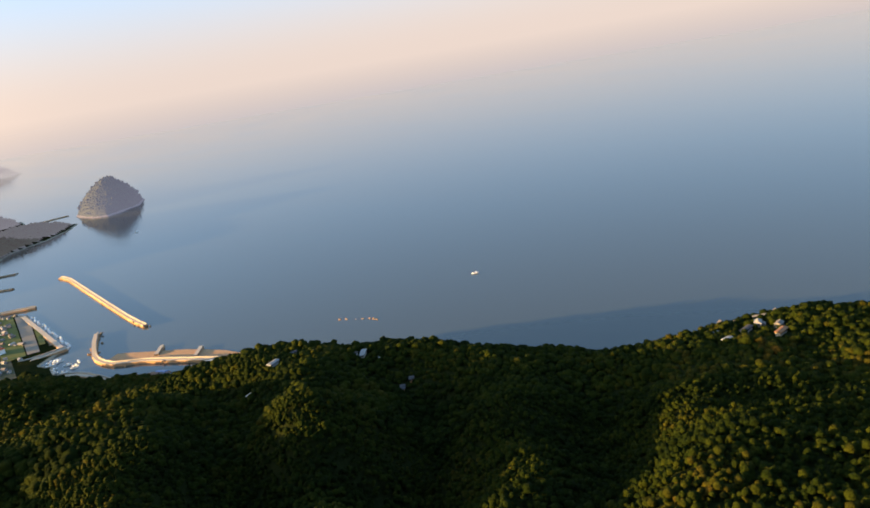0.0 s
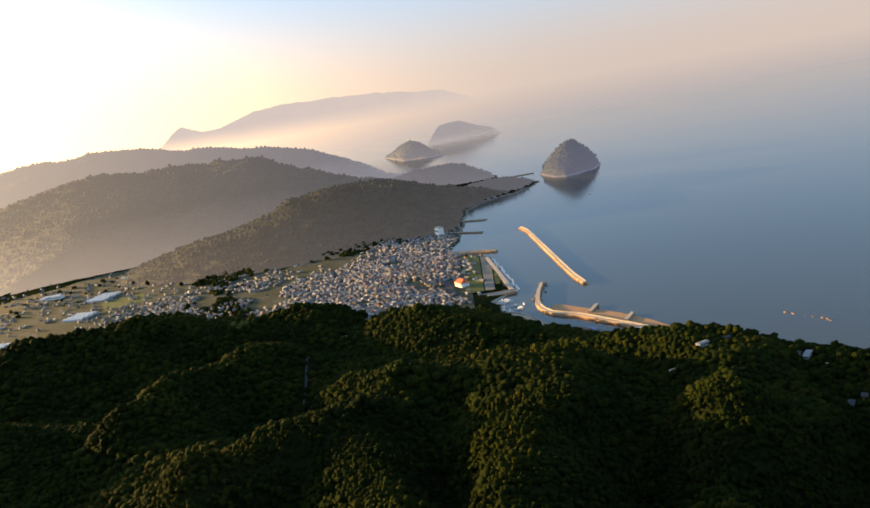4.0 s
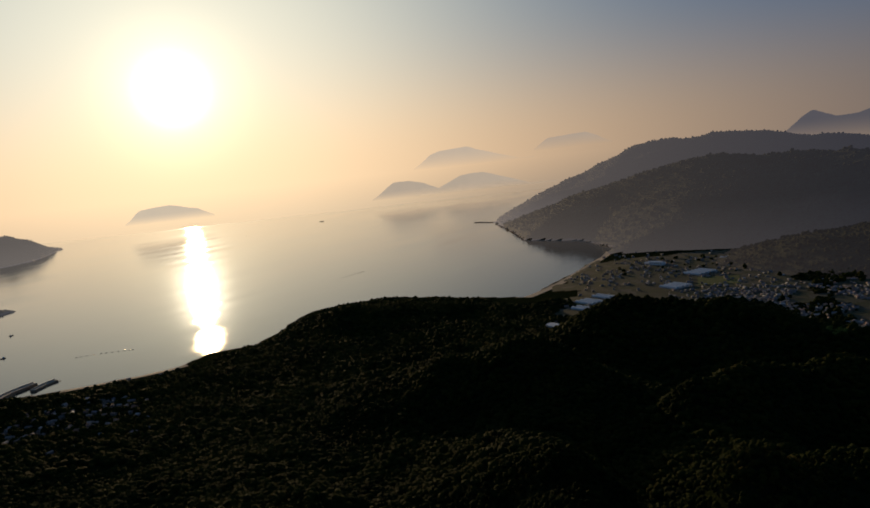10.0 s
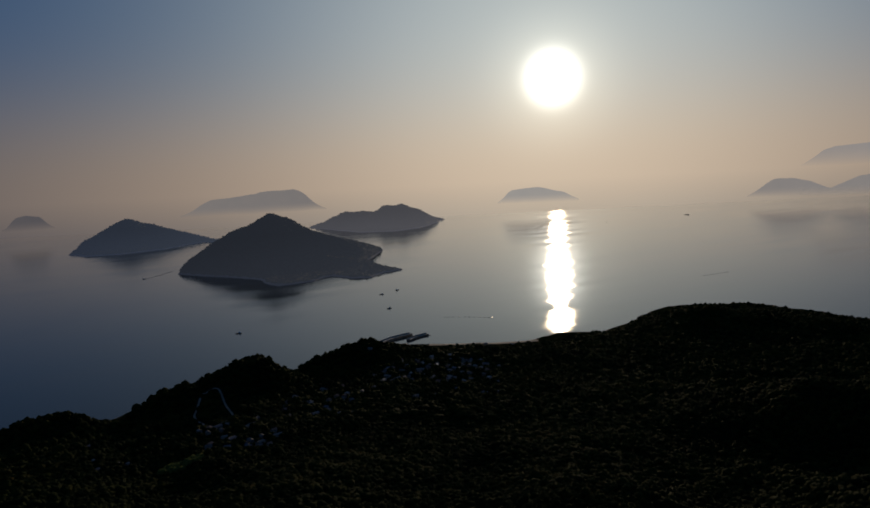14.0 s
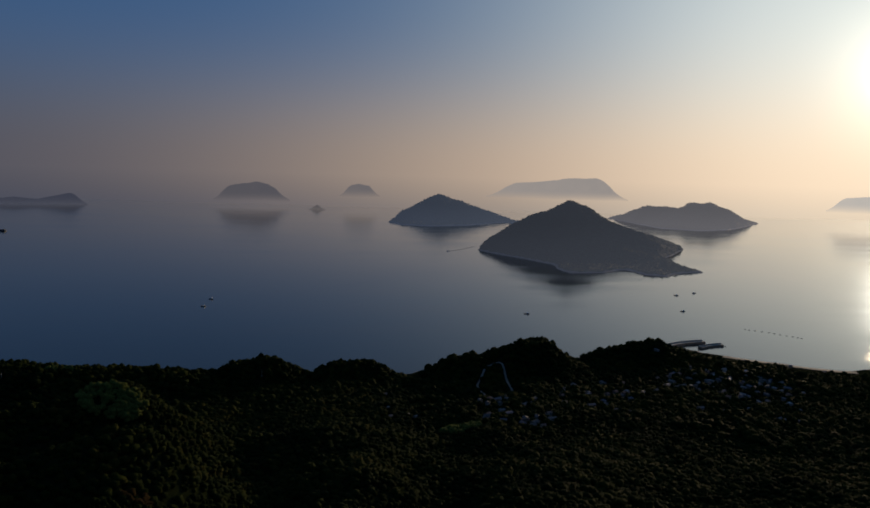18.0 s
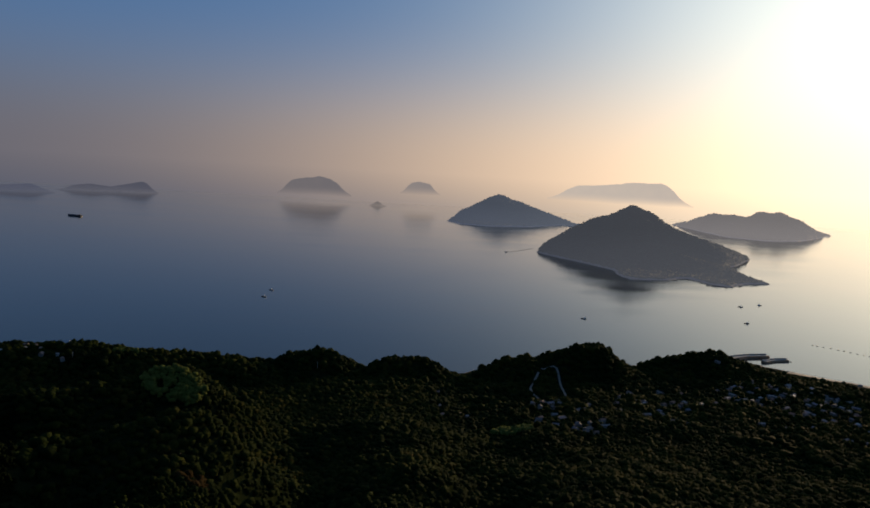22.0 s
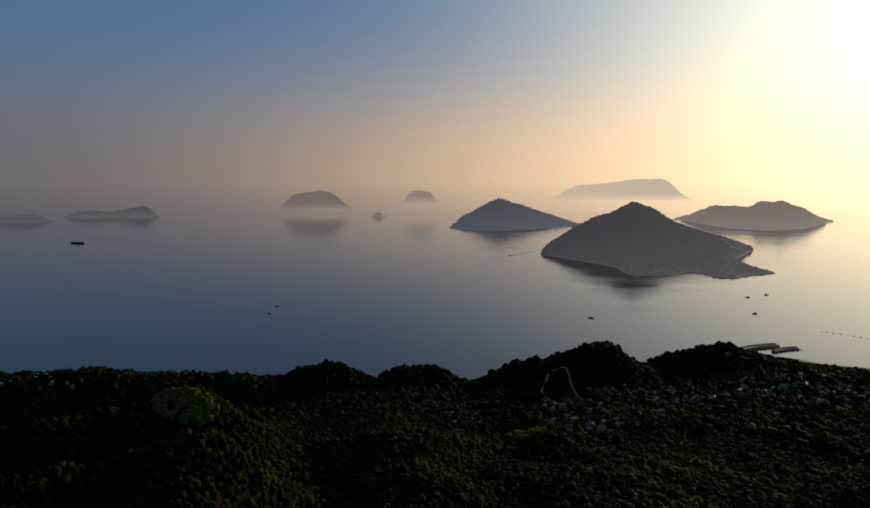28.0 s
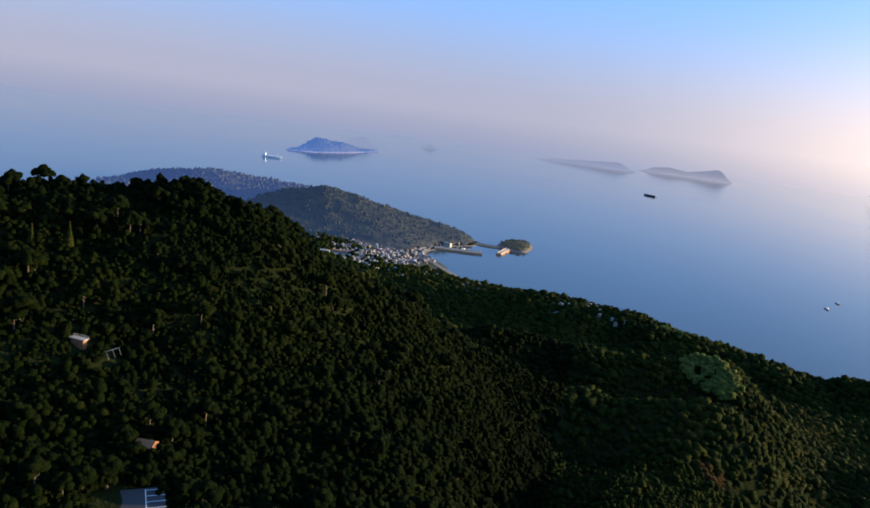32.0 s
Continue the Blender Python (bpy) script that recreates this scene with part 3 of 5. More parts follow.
far_land("distant_island", 4742, 0, [(-25.4, -2.67), (-24.2, -2.27), (-23.1, -2.15), (-21.7, -2.29), (-20.4, -2.0), (-19.3, -1.74), (-18.5, -2.2)], haze_glow_material("haze_glow_land", -21.8, 0.5, 0), "hazy island low on the horizon")
far_land("distant_island", 4395, 0, [(-33.2, -2.81), (-30.5, -2.58), (-28.6, -2.44), (-26.9, -2.3), (-25.3, -2.63)], haze_glow_material("haze_glow_land", -28.9, 0.62, 0), "hazy island low on the horizon")
far_land("distant_islet", 4461, 0, [(-2.8, -2.77), (-2.4, -2.49), (-2.1, -2.43), (-1.7, -2.59), (-1.4, -2.66)], haze_glow_material("haze_glow_land", -2.1, 0.3, 0), "small rocky islet far out at sea")
far_land("distant_island", 4845, 83, [(35.6, -1.32), (36.4, -0.75), (37.7, -0.63), (38.8, -0.56), (40.1, -0.88), (41.9, -1.26)], haze_glow_material("haze_glow_land", 38.4, 0.62, 83), "hazy island below the sun")
far_land("distant_island", 4845, 58, [(54.0, -1.4), (55.3, -0.8), (56.8, -0.74), (58.1, -1.04), (59.3, -1.57), (61.1, -0.79), (62.8, -0.66), (64.3, -1.15), (65.9, -1.68), (68.6, -2.64)], haze_glow_material("haze_glow_land", 60.6, 0.7, 58), "hazy island with two humps low on the horizon")
far_land("distant_mountains", 4845, 230, [(57.5, 0.59), (58.6, 0.98), (59.5, 1.29), (61.8, 1.4), (64.0, 0.67), (67.0, -0.22)], haze_glow_material("haze_glow_land", 61.4, 0.84, 230), "pale mountain range fading into morning haze")
far_land("distant_mountains", 4845, 274, [(67.0, 1.01), (67.6, 1.28), (68.4, 1.38), (69.9, 1.48), (71.0, 1.54), (73.0, 0.73)], haze_glow_material("haze_glow_land", 69.5, 0.88, 274), "pale mountain range fading into morning haze")
far_land("distant_mountains", 4845, 161, [(84.2, 0.37), (84.8, 0.8), (86.0, 1.16), (86.9, 1.12), (88.1, 0.55), (89.4, 0.61), (92.2, 1.44), (94.4, 1.58), (96.5, 1.51), (99.1, 1.41), (101.6, 1.27), (104.1, 0.92), (106.5, 0.66), (108.5, -0.13), (109.6, -0.92), (111.1, -1.23), (112.5, -1.0), (113.4, -1.49), (114.2, -1.93)], haze_glow_material("haze_glow_land", 99.1, 0.74, 161), "pale mountain range fading into morning haze")
far_land("distant_island", 3768, 0, [(104.8, -2.36), (105.2, -2.09), (106.3, -1.95), (107.5, -1.88), (108.7, -2.42), (110.0, -2.78), (110.9, -3.47)], haze_glow_material("haze_glow_land", 107.6, 0.56, 0), "hazy uneven island beyond the headland")
far_land("distant_island", 3386, 0, [(-49.0, -3.83), (-48.3, -3.5), (-47.3, -2.99), (-46.5, -2.89), (-45.5, -3.32)], haze_glow_material("haze_glow_land", -47.3, 0.72, 0), "pale blue hazy island low on the horizon")
far_land("distant_island", 3972, 0, [(-42.3, -3.19), (-41.7, -2.9), (-41.2, -2.79), (-40.7, -2.98)], haze_glow_material("haze_glow_land", -41.5, 0.7, 0), "pale blue hazy island low on the horizon")


# ---- helpers for the things ----
CLEAR = []                     # round clearings without trees: x, y, radius


def clear(x, y, r):
    CLEAR.append((float(x), float(y), float(r)))


def spot(az, d, lift=0.0):
    x, y = polar(az, d)
    return float(x), float(y), float(land_height(np.array([x]), np.array([y]))[0]) + lift


def on_slope(az, el):
    """The place on the near slope that lies in this direction from the lookout."""
    d = np.arange(60.0, 900.0, 1.0)
    x, y = d * math.sin(radians(az)), d * math.cos(radians(az))
    z = land_height(x, y)
    i = int(np.argmax(z > H + d * math.tan(radians(el))))
    return float(x[i]), float(y[i]), float(z[i])


def part(name, bm, mat, parent, label="", smooth=False):
    me = bpy.data.meshes.new(name)
    if smooth:
        for fc in bm.faces:
            fc.smooth = True
    bm.to_mesh(me)
    bm.free()
    me.materials.append(mat)
    ob = new(name, me)
    ob.parent = parent
    return tagged(ob, label)


def thing(name, label, category, group="", kind=""):
    return tagged(new(name), label, category, group, kind)


def box_bm(sx, sy, sz, z0=0.0, cx=0.0, cy=0.0, bevel=0.0, taper=1.0):
    bm = bmesh.new()
    m = Matrix.Translation((cx, cy, z0 + sz / 2)) @ Matrix.Diagonal((sx, sy, sz, 1))
    bmesh.ops.create_cube(bm, size=1.0, matrix=m)
    if taper != 1.0:
        for v in bm.verts:
            if v.co.z > z0 + sz / 2:
                v.co.x = cx + (v.co.x - cx) * taper
                v.co.y = cy + (v.co.y - cy) * taper
    if bevel:
        bmesh.ops.bevel(bm, geom=list(bm.edges), offset=bevel, segments=1, affect="EDGES")
    return bm


def faces_bm(verts, faces):
    bm = bmesh.new()
    vs = [bm.verts.new(v) for v in verts]
    for fc in faces:
        bm.faces.new([vs[i] for i in fc])
    bmesh.ops.recalc_face_normals(bm, faces=bm.faces)
    return bm


def gable_bm(sx, sy, z0, rise, over=0.45, thick=0.18, hip=0.0):
    """A pitched roof with eaves; hip pulls the ridge ends in."""
    x, y = sx / 2 + over, sy / 2 + over
    r = x - hip
    lo = [(-x, -y, z0), (x, -y, z0), (x, y, z0), (-x, y, z0)]
    hi = [(a, b, c + thick) for a, b, c in lo]
    ridge = [(-r, 0, z0 + rise + thick), (r, 0, z0 + rise + thick)]
    return faces_bm(lo + hi + ridge, [(3, 2, 1, 0), (0, 1, 5, 4), (1, 2, 6, 5), (2, 3, 7, 6), (3, 0, 4, 7), (4, 5, 9, 8), (6, 7, 8, 9), (5, 6, 9), (7, 4, 8)])


def plain(name, colour, rough=0.7, scale=1.0, vary=0.25, metal=0.0, spec=0.3, bump=0.3):
    """A worn surface in one colour: stains at a large scale, grain at a small one."""
    m, n = material(name)
    pos = n.add("ShaderNodeTexCoord").outputs["Object"]
    stain = n.noise(scale * 0.3, 4.0, 0.6, pos)
    grain = n.noise(scale * 4.0, 3.0, 0.6, pos)
    f = n.math("MULTIPLY", n.math("ADD", stain, n.math("MULTIPLY", grain, 0.5)), 0.66)
    dark = tuple(v * (1 - vary) for v in colour)
    pale = tuple(min(1.0, v * (1 + vary)) for v in colour)
    c = n.mix(f, (*dark, 1), (*pale, 1))
    finish(n, n.add("ShaderNodeBsdfPrincipled", Base_Color=c, Roughness=rough, Metallic=metal, Specular_IOR_Level=spec,
                    Normal=bumped(n, grain, bump, 0.05)))
    return m


def many_colours(name, stops, rough, spec=0.4, islands=False):
    """One material whose colour differs from object to object."""
    m, n = material(name)
    pick = n.add("ShaderNodeNewGeometry").outputs["Random Per Island"] if islands else n.add("ShaderNodeObjectInfo").outputs["Random"]
    c = n.ramp(pick, *stops)
    for node in n.tree.nodes:
        if node.type == "VALTORGB":
            node.color_ramp.interpolation = "CONSTANT"
    g = n.noise(1.5, 4.0, 0.6, n.add("ShaderNodeTexCoord").outputs["Object"])
    c = n.mix(n.math("MULTIPLY", g, 0.5), c, (0.10, 0.09, 0.08, 1))
    finish(n, n.add("ShaderNodeBsdfPrincipled", Base_Color=c, Roughness=rough, Specular_IOR_Level=spec, Normal=bumped(n, g, 0.3, 0.05)))
    return m


M_CONCRETE = plain("weathered_concrete", (0.31, 0.265, 0.215), 0.85, 0.5)
M_STONE = plain("rubble_stone", (0.30, 0.17, 0.09), 0.9, 1.2, 0.4)
M_ASPHALT = plain("old_asphalt", (0.035, 0.035, 0.038), 0.9, 0.4)
M_PALE_ROAD = plain("concrete_road", (0.15, 0.13, 0.105), 0.85, 0.4)
M_SAND = plain("beach_sand", (0.34, 0.27, 0.19), 0.95, 0.3)
M_GRASS = plain("mown_grass", (0.080, 0.092, 0.030), 0.95, 0.3, 0.4, spec=0.1)
M_EARTH = plain("bare_earth", (0.22, 0.14, 0.09), 0.95, 0.3, 0.35, spec=0.1)
M_SCRUB = plain("dry_ochre_scrub", (0.22, 0.12, 0.035), 0.95, 0.5, 0.4, spec=0.1)
M_WALL = many_colours("house_plaster", [(0.0, (0.26, 0.23, 0.19)), (0.3, (0.16, 0.14, 0.11)), (0.6, (0.42, 0.39, 0.34)), (0.72, (0.15, 0.12, 0.09)), (0.9, (0.26, 0.24, 0.22))], 0.85)
M_ROOF = many_colours("glazed_roof_tiles", [(0.0, (0.085, 0.078, 0.075)), (0.40, (0.15, 0.135, 0.125)), (0.6, (0.19, 0.10, 0.07)), (0.82, (0.11, 0.11, 0.13)), (0.92, (0.26, 0.24, 0.22))], 0.85, 0.15)
M_WALL_FAR = many_colours("town_plaster", [(0.0, (0.30, 0.28, 0.26)), (0.3, (0.16, 0.14, 0.12)), (0.6, (0.42, 0.40, 0.37)), (0.74, (0.17, 0.15, 0.13)), (0.9, (0.34, 0.33, 0.31))], 0.85, islands=True)
M_ROOF_FAR = many_colours("town_roof_tiles", [(0.0, (0.14, 0.125, 0.12)), (0.32, (0.22, 0.20, 0.185)), (0.58, (0.22, 0.13, 0.10)), (0.76, (0.14, 0.15, 0.17)), (0.88, (0.38, 0.36, 0.33))], 0.7, 0.3, islands=True)
M_WINDOW = plain("window_glass", (0.03, 0.035, 0.04), 0.15, 1.0, 0.1, spec=0.8, bump=0.0)
M_WHITE = plain("white_paint", (0.78, 0.78, 0.76), 0.5, 0.6, 0.08)
M_PLASTER = plain("weathered_pale_plaster", (0.30, 0.29, 0.27), 0.85, 0.6, 0.2)
M_SLATE = plain("dull_grey_roofing", (0.16, 0.165, 0.17), 0.7, 0.8, 0.25)
M_FILM = plain("milky_greenhouse_film", (0.42, 0.43, 0.42), 0.45, 0.4, 0.1, spec=0.6)
M_RED = plain("orange_red_roof_tiles", (0.55, 0.10, 0.035), 0.6, 0.8, 0.15)
M_BLUE = plain("blue_sheet_metal", (0.07, 0.15, 0.30), 0.5, 0.8, 0.15)
M_METAL = plain("galvanised_steel", (0.30, 0.31, 0.32), 0.55, 1.0, 0.15, metal=0.6)
M_CLADDING = plain("brown_timber_cladding", (0.20, 0.085, 0.035), 0.7, 1.5, 0.3)
M_HULL = plain("dark_boat_hull", (0.05, 0.055, 0.07), 0.4, 1.0, 0.2)
M_BARK = plain("grey_bark", (0.07, 0.055, 0.04), 0.95, 3.0, 0.3)


# ---- sheets on the ground: roads, lawns, sand, town ground ----
def path_points(stops, step):
    pts = [polar(a, d) for a, d in stops]
    out = []
    for k in range(len(pts) - 1):
        p0, p1, p2, p3 = pts[max(k - 1, 0)], pts[k], pts[k + 1], pts[min(k + 2, len(pts) - 1)]
        n = max(2, int(np.hypot(*(p2 - p1)) / step))
        for t in np.arange(n) / n:
            out.append(0.5 * (2 * p1 + (p2 - p0) * t + (2 * p0 - 5 * p1 + 4 * p2 - p3) * t * t + (3 * p1 - p0 - 3 * p2 + p3) * t ** 3))
    return np.array(out + [pts[-1]])


def ribbon(name, stops, wide, mat, label, category, lift=0.5, open_ground=True, step=8):
    """A road or strip that follows the ground."""
    p = path_points(stops, step)
    t = np.gradient(p, axis=0)
    nrm = np.stack([-t[:, 1], t[:, 0]], 1) / np.maximum(np.hypot(t[:, 0], t[:, 1]), 1e-6)[:, None]
    across = np.linspace(-0.5, 0.5, 3)
    xs, ys = (p[:, i:i + 1] + nrm[:, i:i + 1] * across[None, :] * wide for i in (0, 1))
    zs = land_height(xs, ys)
    zs = np.maximum(zs, zs.mean(axis=1, keepdims=True)) + lift
    if open_ground:
        for x, y in p:
            clear(x, y, wide / 2 + 2.5)
    return tagged(new(name, grid_mesh(name, xs, ys, zs, np.ones_like(zs, bool), mat)), label, category, kind="structure")


def patch(name, az0, az1, d0, d1, mat, label, category, lift=0.45, top=14.0, cell=8.0, open_ground=True, ragged=0.0):
    """A sheet of ground between two bearings and two distances, kept to the flat land."""
    na, nd = max(3, int(radians(az1 - az0) * d1 / cell)), max(3, int((d1 - d0) / cell))
    A, Dm = np.meshgrid(np.radians(np.linspace(az0, az1, na)), np.linspace(d0, d1, nd))
    xs, ys = Dm * np.sin(A), Dm * np.cos(A)
    zs = land_height(xs, ys)
    u, v = np.meshgrid(np.linspace(-1, 1, na), np.linspace(-1, 1, nd))
    ragged_edge = np.minimum(1 - np.abs(u), 1 - np.abs(v)) > ragged * (0.25 + rough_ground(xs, ys, 50, 3, 61))
    keep = (zs > 0.8) & (zs < top + 5 * rough_ground(xs, ys, 60, 2, 41)) & ragged_edge
    if not keep.any():
        return None
    rows_n, cols_n = zs.shape
    me = grid_mesh(name, xs, ys, zs + lift, keep, mat)
    if open_ground:
        for x, y in zip(xs[keep][::3], ys[keep][::3]):
            clear(x, y, cell * 1.3)
    return tagged(new(name, me), label, category, kind="structure")


def town_ground_material():
    m, n = material("gardens_lanes_and_plots")
    pos = n.add("ShaderNodeNewGeometry").outputs["Position"]
    plots = n.add("ShaderNodeTexVoronoi", Vector=pos, Scale=0.045).outputs["Color"]
    pick = n.add("ShaderNodeSeparateColor", in0=plots).outputs[0]
    c = n.ramp(pick, (0.0, (0.045, 0.055, 0.028)), (0.35, (0.10, 0.09, 0.075)), (0.6, (0.06, 0.075, 0.032)), (0.85, (0.14, 0.13, 0.115)))
    g = n.noise(0.4, 4.0, 0.6, pos)
    c = n.mix(n.math("ADD", n.math("MULTIPLY", g, 0.7), 0.35), c, (0.022, 0.028, 0.014, 1))
    finish(n, n.add("ShaderNodeBsdfPrincipled", Base_Color=c, Roughness=0.95, Specular_IOR_Level=0.1))
    return m


M_PLOTS = town_ground_material()
patch("pavement", 87.05, 106.37, 677, 1164, M_PLOTS, "town ground of gardens, lanes and small plots", "town ground", top=10, ragged=0.35)
patch("pavement", 67.45, 87.1, 955, 1468, M_PLOTS, "farmland of small fields and gardens behind the beach", "farmland", top=9, ragged=0.35)
patch("pavement", 107.05, 120.89, 562, 653, M_PLOTS, "fishing quarter ground beside the inner harbour", "town ground", top=9, cell=6)
patch("pavement", -47.18, -37.55, 968, 1155, M_PLOTS, "town ground round the small bay", "town ground", top=22, ragged=0.9)

patch("pavement", 103.0, 106.1, 1010, 1300, M_PLOTS, "town ground along the coast road", "town ground", top=12, ragged=0.3)
patch("lawn", 105.87, 107.36, 781, 976, M_GRASS, "mown green lawn of the harbour park", "lawn", 0.9, cell=6)
patch("pavement", 107.45, 108.25, 784, 965, M_PALE_ROAD, "grey car park strip of the harbour park", "car park", 0.9, cell=5)
patch("lawn", 108.35, 108.74, 810, 947, M_GRASS, "narrow lawn beside the marina", "lawn", 0.9, cell=5)
patch("beach", 104.41, 107.39, 1001, 1027, M_EARTH, "bare sand flat beside the jetty", "sand flat", 0.9, cell=5)
patch("field", 69.19, 70.8, 987, 1062, M_GRASS, "bright green field by the shore", "field", 0.7)
patch("field", 78.42, 81.39, 1118, 1186, M_GRASS, "bright green field beside the greenhouses", "field", 0.7)
patch("field", 79.93, 83.89, 1310, 1378, M_GRASS, "pale green terraced fields at the hill foot", "field", 0.7)
ribbon("beach", [(65.43, 1134), (67.74, 1219), (69.75, 1344), (71.99, 1561), (71.9, 1641)], 16, M_SAND, "narrow curved sand beach along the bay", "beach", 0.35, step=15)
ribbon("beach", [(29.63, 975), (32.64, 969), (35.48, 968), (38.34, 979)], 12, M_SAND, "thin sand beach below the village", "beach", 0.35)
ribbon("beach", [(105.84, 1302), (105.85, 1394), (106.46, 1467)], 26, M_SAND, "pale sand beach below the headland", "beach", 0.5, step=15)
ribbon("road", [(104.75, 787), (104.19, 905), (104.21, 1013), (104.93, 1152), (105.44, 1269)], 9, M_ASPHALT, "dark coast road along the sea wall", "road", 0.9)
ribbon("road", [(-35.73, 901), (-38.03, 954), (-40.01, 1019), (-40.85, 1067), (-40.55, 1106), (-39.11, 1153)], 9, M_PALE_ROAD, "pale coast road round the small bay", "road", 0.9)
ribbon("road", [(11.55, 766), (11.01, 726), (11.44, 689), (12.75, 662), (13.82, 690), (13.49, 732), (12.92, 774), (11.73, 775)], 2.2, M_PALE_ROAD, "pale hairpin road on a wooded knoll", "road", 0.8, step=4)
ribbon("road", [(93.19, 593), (91.99, 546), (90.49, 480), (88.62, 447), (87.74, 424)], 1.8, M_ASPHALT, "narrow dark lane climbing the valley", "road", 0.6)
ribbon("road", [(82.66, 349), (83.63, 353), (84.88, 346)], 4, M_PALE_ROAD, "short pale bend of a hill road", "road", 0.6)
ribbon("road", [(157.95, 426), (160.87, 442), (164.41, 440), (167.43, 451), (169.04, 469)], 6, M_PALE_ROAD, "pale road round the hilltop houses", "road", 0.8)
ribbon("road", [(125.25, 518), (128.29, 516), (131.25, 493)], 5, M_PALE_ROAD, "pale lane along the headland", "road", 0.8)
patch("bare_ground", 92.39, 94.18, 584, 605, M_EARTH, "bare clearing at the top of the lane", "clearing", 0.8, top=80)
patch("bare_ground", 114.93, 116.51, 452, 471, M_SCRUB, "ochre cut slope among the trees", "clearing", 1.2, top=90, cell=4)


# ---- harbour works ----
def wall_run(name, stops, wide, high, label, category, group="harbour walls", parapet=True, stones=0, seed=1, flare=1.35, cap=True):
    """A sea wall: sloped body, flat cap, parapet on the sea side and rubble at its foot."""
    p = path_points(stops, 12)
    c = p.mean(0)
    root = thing(name, label, category, group)
    root.location = (*c, 0)
    q = p - c
    t = np.gradient(q, axis=0)
    nrm = np.stack([-t[:, 1], t[:, 0]], 1) / np.maximum(np.hypot(t[:, 0], t[:, 1]), 1e-6)[:, None]

    def loft(section, nm, mat, label=""):
        verts, faces = [], []
        k = len(section)
        for (x, y), (a, b) in zip(q, nrm):
            verts += [(x + a * u, y + b * u, z) for u, z in section]
        for i in range(len(q) - 1):
            faces += [(i * k + j, i * k + (j + 1) % k, (i + 1) * k + (j + 1) % k, (i + 1) * k + j) for j in range(k)]
        faces += [tuple(range(k)), tuple(range((len(q) - 1) * k, len(q) * k))]
        return part(nm, faces_bm(verts, faces), mat, root, label)

    h = wide / 2
    loft([(-h * flare, -3), (h * flare, -3), (h, high - 0.5), (-h, high - 0.5)], "body", M_STONE, "brown rubble slope")
    if cap:
        loft([(-h * 0.9, high - 0.5), (h * 0.9, high - 0.5), (h * 0.9, high), (-h * 0.9, high)], "cap", M_CONCRETE, "pale concrete cap")
    if parapet:
        loft([(h * 0.55, high), (h * 0.85, high), (h * 0.85, high + 1.2), (h * 0.55, high + 1.2)], "parapet", M_CONCRETE)
    rnd = random.Random(seed)
    blocks = [box_bm(1.0, 0.8, 0.7, -0.35, bevel=0.16) for _ in range(1)]
    if stones:
        block_mesh = bpy.data.meshes.new("stone")
        blocks[0].to_mesh(block_mesh)
        block_mesh.materials.append(M_STONE)
        for i in range(stones):
            j = rnd.randrange(len(q))
            side = rnd.choice((-1, 1))
            u = side * h * rnd.uniform(1.0, 1.25)
            ob = new("stone", block_mesh)
            ob.parent = root
            f = (abs(u) / h - 1) / (flare - 1)
            ob.location = (q[j][0] + nrm[j][0] * u + rnd.uniform(-4, 4) * t[j][0] / 12, q[j][1] + nrm[j][1] * u + rnd.uniform(-4, 4) * t[j][1] / 12, (high - 0.5) * (1 - f) - 3 * f + 0.2)
            ob.rotation_euler = (rnd.uniform(-0.5, 0.5), rnd.uniform(-0.5, 0.5), rnd.uniform(0, 6.28))
            sc = rnd.uniform(1.3, 2.4)
            ob.scale = (sc, sc, sc)
    blocks[0].free()
    return root


wall_run("breakwater", [(110.96, 1131), (111.46, 1103), (112.53, 982), (113.71, 876), (114.68, 807), (115.47, 769)], 4.6, 2.6, "long straight detached breakwater, concrete cap on rubble, sunlit ochre", "breakwater", stones=90, seed=2)
wall_run("breakwater", [(112.08, 789), (111.66, 745), (111.64, 704), (112.63, 677), (114.52, 662), (116.98, 636), (119.91, 608)], 5.0, 2.6, "bent breakwater of pale concrete enclosing the inner harbour", "breakwater", stones=70, seed=3)
wall_run("sand_spit", [(112.64, 701), (115.03, 676), (117.58, 652), (120.31, 620), (121.86, 595)], 15, 1.3, "brown rubble apron behind the bent breakwater", "rubble bank", parapet=False, cap=False, seed=4)
wall_run("spur_groyne", [(115.62, 666), (116.22, 687)], 4, 2.6, "short concrete spur on the rubble bank", "groyne", parapet=False)
wall_run("spur_groyne", [(118.35, 632), (118.95, 652)], 4, 2.6, "short concrete spur on the rubble bank", "groyne", parapet=False)
wall_run("groyne", [(105.94, 1284), (107.03, 1273), (108.32, 1260)], 4, 2.0, "dark rubble groyne running out from the beach", "groyne", parapet=False, stones=24, seed=5)
wall_run("groyne", [(105.43, 1183), (106.72, 1165), (107.91, 1149)], 4, 2.0, "dark rubble groyne running out from the sea wall", "groyne", parapet=False, stones=24, seed=6)
wall_run("jetty", [(104.51, 1023), (106.69, 1008), (108.87, 991)], 4.5, 2.2, "long straight jetty closing the marina", "jetty", stones=24, seed=7)
